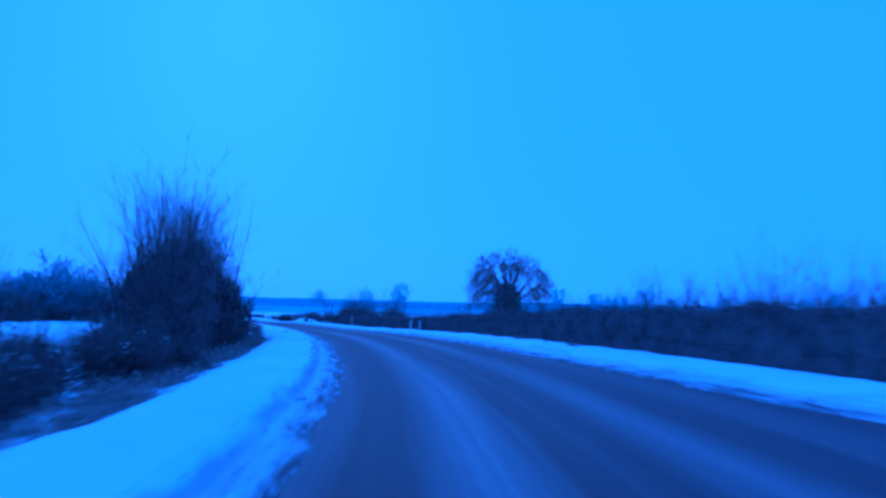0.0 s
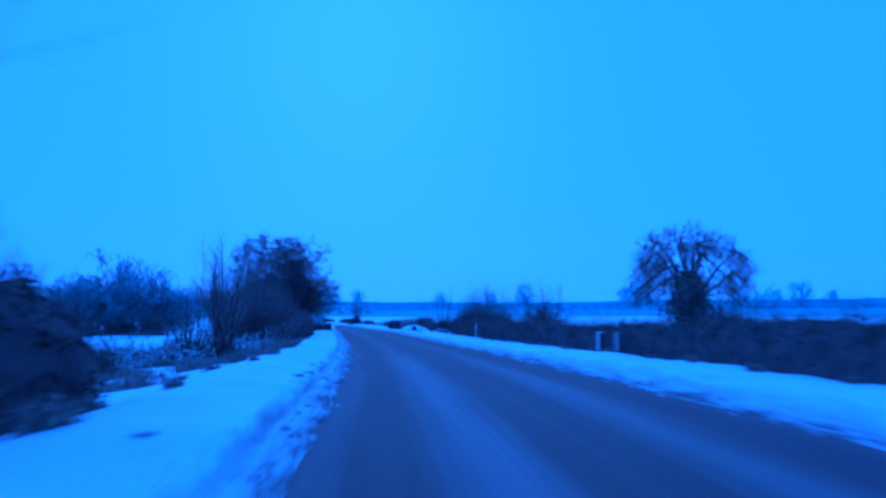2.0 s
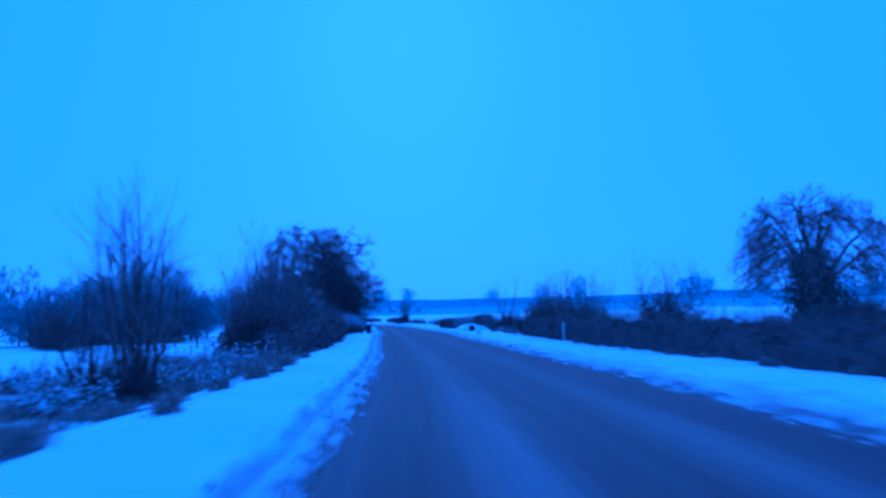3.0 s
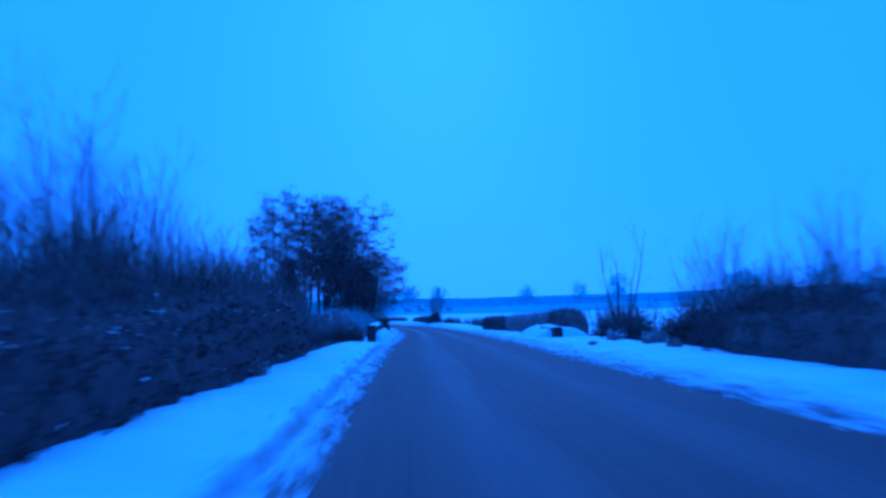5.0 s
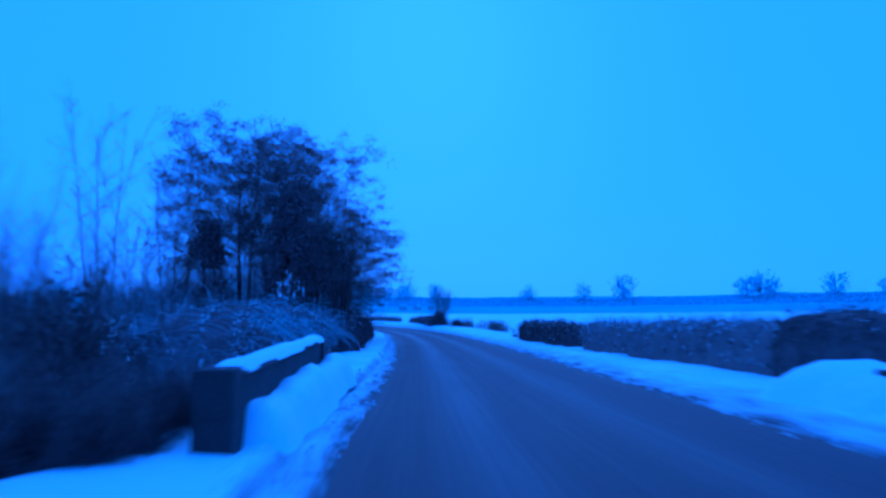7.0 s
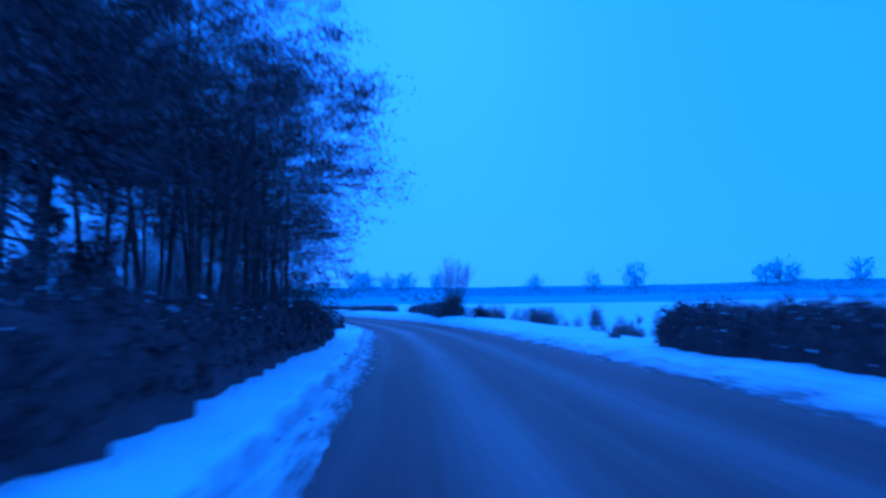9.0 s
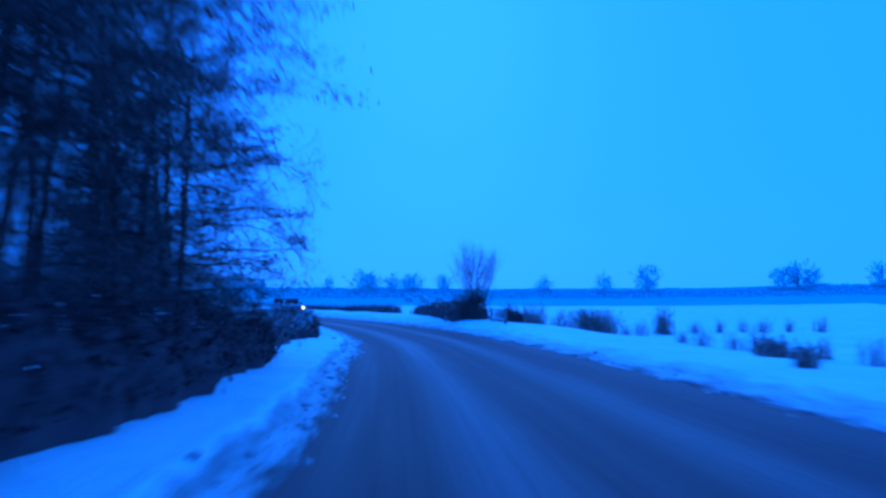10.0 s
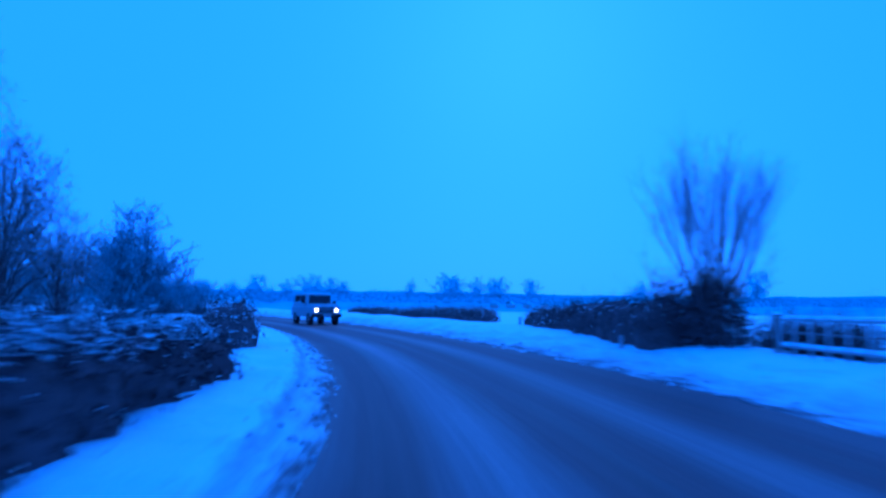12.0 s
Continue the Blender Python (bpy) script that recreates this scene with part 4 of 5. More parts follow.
spots += [(*sn(x_, y_), k_, 1.0) for x_, y_, k_ in ((-8.5, 94.0, 0.55), (-7.8, 93.2, 0.62), (-7.2, 94.8, 0.7))]
spots += [(97.5, 11.4, 0.8, 1.0), (98.4, 12.4, 0.85, 1.0), (100.2, 12.0, 0.8, 1.0)]
spots += [(107.0, -2.9, 0.24, 1.0), (107.7, -2.75, 0.2, 1.0), (108.4, -2.95, 0.26, 1.0), (108.0, -3.4, 0.3, 1.0), (109.2, -3.0, 0.28, 1.0), (110.2, -3.1, 0.3, 1.0), (*sn(-32.0, 169.4), 0.33, 1.0), (*sn(-31.2, 168.3), 0.35, 1.0), (*sn(-31.7, 168.9), 0.3, 1.0)]
spots += [(*sn(x_, y_), k_, 1.0) for x_, y_, k_ in ((20.9, 97.0, 1.05), (22.4, 97.8, 1.25), (23.8, 98.6, 1.3), (25.2, 97.6, 1.1), (15.6, 97.0, 0.7))]
scatter(shrubs, spots, 1)
spots = [(s, -6.4 - 1.2 * rnd.random(), 0.95 + 0.25 * rnd.random(), 1.0) for s in np.arange(25, 33.0, 2.0)]
spots += [(34.2, -6.6, 0.9, 1.0), (35.8, -6.4, 1.02, 1.0), (37.5, -6.8, 0.7, 1.0)]
spots += [(s, -6.6 - (0.6 if s < 86 else 2.4) * rnd.random(), 0.62 + 0.25 * rnd.random(), 1.0) for s in np.arange(79, 95, 3.0)] + [(81.5, -7.2, 0.95, 1.0)]
spots += [(s, -6.4 - 3.5 * rnd.random(), 0.6 + 0.35 * rnd.random(), 1.0) for s in np.arange(93, 108, 1.7)]
spots += [(s, -8.0 - 2.5 * rnd.random(), 0.5 + 0.3 * rnd.random(), 1.0) for s in np.arange(108, 126, 2.2)]
spots += [(s, -8.5 - 4.0 * rnd.random(), 0.75 + 0.3 * rnd.random(), 1.0) for s in np.arange(106, 117, 0.7)]
spots += [(19.6, 13.6, 0.70, 1.0), (21.0, 13.2, 0.66, 1.0), (24, 13, 0.5, 1.0), (30, 11.6, 0.42, 1.0), (36, 11.4, 0.36, 1.0), (15, 13.3, 0.5, 1.0), (17, 12.8, 0.42, 1.0), (26, 11.2, 0.40, 1.0), (28, 10.8, 0.34, 1.0), (33, 10.2, 0.36, 1.0), (38, 10.2, 0.33, 1.0), (41, 10.0, 0.38, 1.0), (44, 10.0, 0.32, 1.0), (49, 10.0, 0.34, 1.0)]
spots += [(53, 10.2, 0.3, 1.0), (63, 10.0, 0.32, 1.0), (67, 9.6, 0.3, 1.0), (74, 11.8, 0.62, 1.0), (104, 14.5, 0.75, 1.0), (97.6, 12.0, 0.72, 1.0), (99.4, 12.6, 0.8, 1.0), (101.0, 12.2, 0.66, 1.0), (21, -12.5, 0.85, 1.0), (24, -14, 0.9, 1.0), (17, -13.5, 0.8, 1.0), (84, 11.5, 0.6, 1.0), (86, 12, 0.66, 1.0), (88, 12, 0.66, 1.0), (90, 11.4, 0.72, 1.0), (91.5, 12.0, 0.66, 1.0)]
scatter(talls, spots, 2)
scatter(whippy, [(s, -6.2 - 1.2 * rnd.random(), 0.76 + 0.22 * rnd.random(), 1.0) for s in np.arange(24.4, 36.5, 0.8)]
        + [(s, -7.0 - 1.8 * rnd.random(), 0.66 + 0.3 * rnd.random(), 1.0) for s in np.arange(84.5, 95, 0.7)] + [(88.6, -8.2, 1.1, 1.0), (89.6, -7.8, 1.0, 1.0), (99.0, -8.6, 0.85, 1.0)]
        + [(s, -6.5 - 3.0 * rnd.random(), 0.5 + 0.25 * rnd.random(), 1.0) for s in np.arange(105, 113, 0.9)], 18)
spots = [(s, -5.2 - 5 * rnd.random(), 0.5 + 0.4 * rnd.random(), 1.0) for s in np.arange(4, 28, 1.6)]
spots += [(s, -5.6 - 7 * rnd.random(), 0.55 + 0.5 * rnd.random(), 1.0) for s in np.arange(59, 78, 0.8)]
spots += [(s, -8.2 - 3.5 * rnd.random(), 0.4 + 0.3 * rnd.random(), 1.0) for s in np.arange(43, 59, 1.3)]
spots += [(s, -4.4 - 5 * rnd.random(), 0.45 + 0.4 * rnd.random(), 1.0) for s in np.arange(103, 118, 0.8)]
spots += [(s, -5.2 - 3 * rnd.random(), 0.6 + 0.4 * rnd.random(), 1.0) for s in np.arange(156, 184, 1.6)]
spots += [(s, 9.0 + 2.5 * rnd.random(), 0.3 + 0.25 * rnd.random(), 1.0) for s in np.arange(93, 111, 2.6)]
spots += [(s, -4.6 - 4.5 * rnd.random(), 0.6 + 0.5 * rnd.random(), 1.0) for s in np.arange(163, 174, 1.4)]
scatter(lows, spots, 3)
rimed = [thicket("rimed_shrub", 56 + i, 4.2, 3.2, "leafless shrub grey with rime beyond the scrub", 16, 1.0, 0.0, 0.12, 26, twig=M_FROST) for i in range(2)]
spots = [(s, -9.0 - 2.5 * rnd.random(), 0.6 + 0.35 * rnd.random(), 1.0) for s in np.arange(119, 134, 1.8)]
spots += [(s, -3.9 - 3.5 * rnd.random(), 0.4 + 0.25 * rnd.random(), 1.0) for s in np.arange(102, 116, 2.8)]
spots += [(*sn(-8.9, 93.7), 0.48, 1.0), (*sn(-8.2, 94.9), 0.5, 1.0), (*sn(-7.6, 92.4), 0.5, 1.0)]
spots += [(s, 13.2 + 2.5 * rnd.random(), 0.68 + 0.3 * rnd.random(), 1.0) for s in np.arange(9, 34, 1.6)]
spots += [(s, -7.2 - 4.0 * rnd.random(), 0.26 + 0.14 * rnd.random(), 1.0) for s in np.arange(163, 192, 1.2)]
scatter(rimed, spots, 13)

# ---- single trees
oak = dome_tree("oak", 167, 13.4, 17.0, "broad bare oak with ivy on its trunk")
oak.matrix_basis = pose(19.9, 98.6, float(field_z(19.9, 98.6)) - 0.1, 0, 0, 20)
rng_i = np.random.default_rng(62)
c = np.concatenate([rng_i.normal(0, 1.0, (13000, 2)), (rng_i.random((13000, 1)) ** 1.05) * 7.6], 1)
c[:, :2] *= np.clip(2.6 - c[:, 2:3] / 3.4, 0.3, 1.15) * (1 + 0.15 * np.sin(c[:, 2:3] * 2.3))
part("ivy", mesh_np("ivy", *flakes(rng_i, c, 0.10, 0.0, 1.3), M_LEAF), oak, "dark ivy clothing the trunk", "stuff")

coppice = thicket("coppice_tree", 63, 6.0, 1.6, "many-stemmed bare coppice among snowy scrub", 12, 1.1, 0.0, 0.0, 27, "tree", stem_r=0.07)
coppice.matrix_basis = stand(coppice, *sn(-13.2, 43.7), 40, 0.8, 0.05)
copy_thing(coppice, stand(coppice, *sn(-15.0, 44.8), 150, 0.62, 0.05))
for s_, n_, k_ in ((59.4, -6.0, 0.42), (60.6, -6.6, 0.46), (61.6, -7.6, 0.42)):
    copy_thing(shrubs[0], stand(shrubs[0], s_, n_, 90 * s_, k_, 0.05))
sapling = thicket("sapling", 64, 5.2, 1.0, "slender many-stemmed sapling on the snowy verge", 5, 0.4, 0.0, 0.0, 23, "tree", stem_r=0.04)
sapling.matrix_basis = stand(sapling, 105.2, 10.1, 0, 1.0, 0.05)


def pollard():
    """Pollard willow: short thick trunk with a brush of straight rods."""
    rng = np.random.default_rng(65)
    ob = thing("pollard_willow", 0, 0, 0, "pollard willow with a fan of bare upright rods", "tree")
    g = grow(rng, np.zeros((1, 3)), np.array([[0, 0, 1.0]]), np.array([1.35]), np.array([0.22]), [dict(k=4, jit=0.08, up=0.0, tip=1.1)])
    V, Q = tubes(g, [10])
    part("trunk", mesh_np("trunk", V, Q, M_BARK, True), ob)
    n = 60
    f = np.sqrt((np.arange(n) + 0.5) / n)
    az = np.arange(n) * 2.39996
    P0 = np.stack([np.cos(az) * f * 0.55, np.sin(az) * f * 0.55, 1.4 - 0.3 * f + rng.normal(0, 0.08, n)], 1)
    spec = [dict(k=8, jit=0.04, up=0.012, kids=14, lo=0.3, ang=19, ratio=0.32, taper=0.4, thin=0.42, tip=0.15, rmin=0.0034),
            dict(k=4, jit=0.08, up=0.03, kids=7, lo=0.15, ang=24, ratio=0.5, thin=0.6, rmin=0.0028), dict(k=2, jit=0.12, up=0.03)]
    tilt = np.radians(25) * f + rng.normal(0, 0.06, n)
    D = np.stack([np.sin(tilt) * np.cos(az), np.sin(tilt) * np.sin(az), np.cos(tilt)], 1)
    g = grow(rng, P0, D, 3.3 * (1.0 - 0.25 * f ** 3) * (0.74 + 0.3 * rng.random(n)), np.full(n, 0.015), spec)
    knuckles = grow(rng, np.tile([0.0, 0.0, 0.75], (14, 1)) + rng.normal(0, 0.06, (14, 3)), ring_dirs(rng, 14, 42), np.full(14, 0.8), np.full(14, 0.06), [dict(k=4, jit=0.1, up=0.1, tip=0.6)])
    for i in range(14):
        part("knuckle", mesh_np("knuckle", *tubes([(knuckles[0][0][i:i + 1], knuckles[0][1][i:i + 1])], [6]), M_BARK, True), ob)
    V, Q = tubes(g[:1], [5])
    part("rod_fan", mesh_np("rod_fan", V, Q, M_TWIG, True), ob, "", "stuff")
    V, Q = tubes(g[1:], [3, 1])
    part("crown", mesh_np("crown", V, Q, M_FROST), ob, "", "stuff")
    return ob


willow = pollard()
willow.matrix_basis = stand(willow, *sn(-33.7, 170.2), 0, 1.0, 0.05)


# ---- tall dark trees beside the road
TALL = "tall dark roadside alder with straight stems and a tufted crown"
alders = [wood_tree("alder", 171 + i, 15.0, 9.2, TALL, (3, 2)[i], 0.41, 58, 0.14, (7, 6, 5), None, "tall trees by the road", 0.006, 0.07, 0.32, 0.0, 0.0, 360, (64, 0.30, 0.018, 4.2), leaf=M_ALDER) for i in range(2)]
alders += [wood_tree("alder", 173 + i, 15.0, 9.2, "tall roadside alder with straight stems and open tiers of twigs", (3, 2)[i], 0.43, 60, 0.13, (8, 7, 5), None, "tall trees by the road", 0.006, 0.07, 0.14, 0.12, 0.03, 110, (44, 0.26, 0.016, 4.2), flat=0.3, leaf=M_ALDER) for i in range(2)]
scatter(alders, [(147.0, -4.6, 1.05, 0.52), (151.4, -7.4, 0.98, 0.95), (157.0, -7.6, 1.0, 0.95), (160.8, -8.4, 0.98, 0.9), (150.2, -11.6, 1.02, 1.0), (147.0, -8.6, 0.82, 1.0),
                 (152.6, -5.0, 0.9, 0.72), (163.5, -11.5, 0.7, 1.0), (155.6, -15.2, 0.96, 1.0), (154.5, -10.4, 1.06, 1.0), (158.4, -5.4, 0.8, 0.8), (159.4, -17.6, 0.78, 1.0)], 4)
poles = [wood_tree("slender_alder", 181 + i, 11.5, 4.6, "slender roadside alder with a straight bare stem", 1, 0.42, 34, 0.11, (6, 6, 4), None, "tall trees by the road", 0.006, 0.0, 0.3, 0.0, 0.02, 60, (50, 0.22, 0.015, 4.2)) for i in range(2)]
scatter(poles, [(151.0, -5.2, 0.68, 1.0), (153.8, -6.4, 0.85, 1.0), (155.4, -5.6, 0.75, 1.05), (149.6, -7.6, 1.0, 1.05), (159.4, -6.2, 0.8, 1.0), (163.0, -7.6, 0.85, 1.0), (156.4, -8.8, 1.0, 1.0)], 16)
twiggy = [wood_tree("twiggy_tree", 191 + i, 9.0, 6.6, "roadside tree with layers of low drooping twigs", 2, 0.05, 60, 0.09, (8, 7, 5), (M_BARK, M_TWIG), "tall trees by the road", 0.0055, 0.03, 0.06, 0.12, 0.06, 60, (40, 0.2, 0.012, 5.0), belly=0.25, flat=0.35, out=0.3) for i in range(2)]
scatter(twiggy, [(156.0, -4.9, 0.86, 1.0), (160.6, -5.0, 0.95, 1.0), (163.8, -6.6, 0.82, 1.0), (153.0, -4.6, 0.55, 1.0), (162.2, -5.4, 0.9, 1.0), (165.2, -6.3, 0.8, 0.66), (166.2, -7.4, 0.9, 0.7), (167.6, -8.6, 0.8, 0.62), (158.4, -4.6, 0.7, 1.0)], 15)
ivies = [ivy_tree("ivy_tree", 74 + i, 12.5, 5.0, "dark tree smothered in ivy beside the road") for i in range(2)]
scatter(ivies, [(144.6, -7.4, 0.80, 1.0), (147.6, -13.4, 0.85, 0.8)], 14)


whips = [wood_tree("slender_ash", 196 + i, 9.6, 3.0, "slender leaning bare tree beside the brook", 3, 0.3, 26, 0.06, (4, 4, 3), (M_BARK, M_TWIG), "", 0.006, 0.09, 0.9, 0.0, -0.03, 0, out=0.5) for i in range(2)]
scatter(whips, [(*sn(-33.3, 106.5), 1.0, 1.0), (*sn(-31.6, 108.2), 0.85, 1.0), (*sn(-38.0, 115.5), 0.8, 1.0)], 17)


# ---- rimed trees near by, the far ones paled in place of haze
bares = [crown_tree("roadside_tree", 76 + i, 11.5, 7.0, "bare tree grey with frost behind the hedge", 0.06, 44, 0.16, (9, 8, 5), (M_BARK, M_FROST), "frosted trees behind the hedge", 0.009, 0.2, -0.9, 0.8) for i in range(3)]
bare_spots = [(-61.5, 175.5, 0.8), (-65, 173.5, 0.95), (-70, 170, 0.95), (-63.5, 180.5, 0.62), (-60.8, 177.5, 0.55), (-70, 176, 1.0), (-58.5, 170.5, 0.9), (-56.5, 166.5, 1.0), (-69, 181, 0.8)]
rnd = random.Random(6)
for i, (x, y, size) in enumerate(bare_spots):
    m = pose(x, y, float(field_z(x, y)) - 0.3, 0, 0, rnd.uniform(0, 360)) @ Matrix.Scale(size, 4)
    if i < 3:
        bares[i].matrix_basis = m
    else:
        copy_thing(bares[i % 3], m)


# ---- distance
fars = [crown_tree("distant_tree", 81 + i, 8.5, 8.6, "distant bare tree in a pale haze colour", 0.02, 24, 0.3, (5, 5, 3), (M_FAR, M_FAR), "distant trees on the ridge", 0.065, 0.14, -0.7, 0.6) for i in range(4)]
rnd = random.Random(9)
far_spots = []
for deg, size in ((26.9, 1.9), (26.0, 1.6), (28.0, 1.5), (20.8, 1.5), (18.1, 1.3), (17.3, 1.3), (15.6, 1.3), (14.5, 1.15), (13.9, 1.1), (11.5, 1.2), (3.4, 1.25), (-1.4, 1.35), (-4.6, 1.5), (-14.3, 1.5), (-15.3, 1.7), (-16.2, 1.4), (-20.5, 1.3)):
    d = rnd.uniform(545, 575)
    far_spots.append((-28.7 - d * math.sin(radians(deg)), 133.7 + d * math.cos(radians(deg)), size))
for i in range(40):
    a = radians(28.5 + 30 * (i + rnd.random()) / 28 if i < 28 else -21 - 24 * (i - 28 + rnd.random()) / 12)
    d = rnd.uniform(500, 600)
    far_spots.append((-20 - d * math.sin(a), 120 + d * math.cos(a), rnd.uniform(0.8, 1.5)))
for i, (x, y, size) in enumerate(far_spots):
    m = pose(x, y, float(field_z(x, y)) - 1.6, 0, 0, rnd.uniform(0, 360)) @ Matrix.Scale(size, 4)
    if i < 4:
        fars[i].matrix_basis = m
    else:
        copy_thing(fars[i % 4], m)

# besides rime, these pale twig colours carry the haze across the fields
mids = [crown_tree("field_tree", 86 + i, 8.6, 7.6, "rimed bare tree across the snowy field, paled as haze", 0.08, 30, 0.2, (8, 7, 4), (M_RIME, M_HOAR_HAZE), "rimed trees across the fields", 0.028, 0.14, -0.9, 0.6) for i in range(3)]
mid_spots = []
for bx, by, n, spread_, size in ((-75.8, 199, 5, 2.4, 1.05), (-88, 194, 4, 4, 0.9), (-72, 199, 5, 2.0, 0.58), (-69.5, 200, 3, 1.2, 0.32), (-96, 190, 5, 8, 1.0), (-49, 112, 6, 4, 0.95), (-57, 106, 9, 5, 1.05), (-52, 109, 7, 4, 0.95), (-66, 98, 6, 6, 0.9), (-76, 92, 5, 8, 0.9), (-110, 150, 12, 22, 0.8)):
    for i in range(n):
        mid_spots.append((bx + rnd.uniform(-1, 1) * spread_, by + rnd.uniform(-1, 1) * spread_, size * rnd.uniform(0.75, 1.15)))
for i, (x, y, size) in enumerate(mid_spots):
    m = pose(x, y, float(field_z(x, y)) - 0.2, 0, 0, rnd.uniform(0, 360)) @ Matrix.Scale(size, 4)
    if i < 3:
        mids[i].matrix_basis = m
    else:
        copy_thing(mids[i % 3], m)


def far_wood():
    """Woods along the ridge, uncountable at that distance."""
    rng = np.random.default_rng(90)
    n = 60000
    a = np.radians(rng.uniform(-70, 80, n) + 8)
    d = rng.uniform(520, 600, n)
    x, y = -20 - d * np.sin(a), 120 + d * np.cos(a)
    top = (2.6 + 2.6 * lumps(a * 100, a * 0, 2.6) + 1.0 * lumps(a * 100, a * 0, 0.8)) * (0.45 + 0.55 * smooth(np.degrees(a), 8, 30))
    z = field_z(x, y) + np.maximum(top, 0.6) * rng.random(n)
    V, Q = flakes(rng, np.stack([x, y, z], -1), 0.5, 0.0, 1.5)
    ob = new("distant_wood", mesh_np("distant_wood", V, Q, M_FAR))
    tagged(ob, "woods along the far ridge in a pale haze colour", "woods", kind="stuff")


far_wood()


# ---------------------------------------------------------------- built things
def box_mesh(name, size, at, mat, bevel=0.0, taper=(1.0, 1.0), turn=0.0, segments=2):
    """A box with softened edges; taper narrows its top in x and y."""
    bm = bmesh.new()
    bmesh.ops.create_cube(bm, size=1.0)
    for v in bm.verts:
        k = (taper[0], taper[1]) if v.co.z > 0 else (1.0, 1.0)
        v.co = Vector((v.co.x * size[0] * k[0], v.co.y * size[1] * k[1], v.co.z * size[2]))
    if bevel:
        bmesh.ops.bevel(bm, geom=list(bm.edges), offset=bevel, segments=segments, affect="EDGES", profile=0.6)
    bmesh.ops.transform(bm, matrix=Matrix.Translation(at) @ Matrix.Rotation(turn, 4, "Z"), verts=bm.verts)
    me = bpy.data.meshes.new(name)
    bm.to_mesh(me)
    bm.free()
    me.materials.append(mat)
    return me


def rod_mesh(name, a, b, radius, mat, sides=8, tip=1.0):
    P_ = np.array([[a, (np.array(a) + np.array(b)) / 2, b]], float)
    V, Q = tubes([(P_, np.array([[radius, radius * (1 + tip) / 2, radius * tip]]))], [sides])
    return mesh_np(name, V, Q, mat, True)


def snow_pillow(name, length, width, thick, at, mat, seed, turn=0.0):
    """A rounded cushion of snow, long in y."""
    rng = np.random.default_rng(seed)
    n, k = max(4, int(length / 0.15)), 9
    u = np.linspace(0, 1, n)
    v = np.linspace(-1, 1, k)
    U, W = np.meshgrid(u, v, indexing="ij")
    end = np.minimum(1, np.minimum(U, 1 - U) * length / 0.25 + 0.15)
    wob = 1 + 0.09 * np.sin(U * length * 1.3 + seed) + 0.05 * np.sin(U * length * 3.4 + 2 * seed)
    X = W * width * 0.5 * wob * (0.8 + 0.2 * end)
    Y = (U - 0.5) * length
    Z = thick * (1 - np.abs(W) ** 2.6) * end * wob + rng.normal(0, thick * 0.05, U.shape) * (1 - np.abs(W))
    Z[:, 0] -= 0.02
    Z[:, -1] -= 0.02
    c_, s_ = math.cos(turn), math.sin(turn)
    V = np.stack([X * c_ - Y * s_ + at[0], X * s_ + Y * c_ + at[1], Z + at[2]], -1).reshape(-1, 3)
    return mesh_np(name, V, grid_quads(n, k)[:, ::-1], mat, True)


# ---- bridge parapets
def parapet(s, n, length, height, flare, label, seed):
    x, y = place(s, n)
    z = float(verge_z(s, n)) - 0.15
    ob = thing("bridge_parapet", x, y, z, label, "parapet", "bridge parapets", turn=math.degrees(heading(s)) + flare)
    part("end_pier", box_mesh("end_pier", (0.42, 0.5, height + 0.15), (0, 0, (height + 0.15) / 2), M_STONE, 0.04), ob, "dark square end pier")
    part("end_pier", box_mesh("end_pier", (0.46, 0.5, height + 0.1), (0, length, (height + 0.1) / 2), M_STONE, 0.04), ob)
    part("wall", box_mesh("wall", (0.34, length - 0.5, height), (0, length / 2, height / 2), M_STONE, 0.025), ob)
    part("coping", box_mesh("coping", (0.42, length - 0.5, 0.09), (0, length / 2, height + 0.047), M_STONE, 0.03), ob, "rounded stone coping")
    part("snow_cap", snow_pillow("snow_cap", length - 0.1, 0.44, 0.11, (0, length / 2 + 0.28, height + 0.085), M_CAP, seed), ob, "thick cushion of snow")
    return ob


parapet(107.9, -2.0, 8.6, 0.86, 1.5, "low stone bridge parapet under a cushion of snow", 3)
parapet(106.1, 7.15, 5.0, 0.5, -3.0, "low stone bridge parapet half buried in snow", 4)


def drift(s, n, length, width, thick, label, seed):
    x, y = place(s, n)
    ob = thing("snow_drift", x, y, float(verge_z(s, n)) - 0.12, label, "snow drift", turn=math.degrees(heading(s)))
    part("drift_body", snow_pillow("drift_body", length, width, thick, (0, 0, 0), M_CAP, seed), ob)


drift(110.2, 7.6, 6.2, 2.8, 0.6, "ploughed snow drift banked against the bridge parapet", 7)
drift(112.6, -1.78, 8.6, 0.9, 0.6, "ploughed snow drift banked against the bridge parapet", 9)


# ---- posts
def marker_post(s, n, h, w, label, turn=0.0, mat=None, plaster=False):
    x, y = place(s, n)
    ob = thing("marker_post", x, y, float(verge_z(s, n)) - 0.05, label, "post", turn=math.degrees(heading(s)) + turn)
    part("shaft", box_mesh("shaft", (w, w * 0.7, h), (0, 0, h / 2), mat or M_PALE, w * 0.12), ob)
    part("cap", snow_pillow("cap", w * 0.7, w * 0.9, 0.05, (0, 0, h - 0.012), M_CAP, 5), ob, "small cap of snow")
    if plaster:
        part("snow_crust", box_mesh("snow_crust", (w * 0.34, 0.05, h * 0.78), (-w * 0.28, -w * 0.35 - 0.022, h * 0.56), M_CLOD, 0.02), ob, "snow plastered on the face")
    return ob


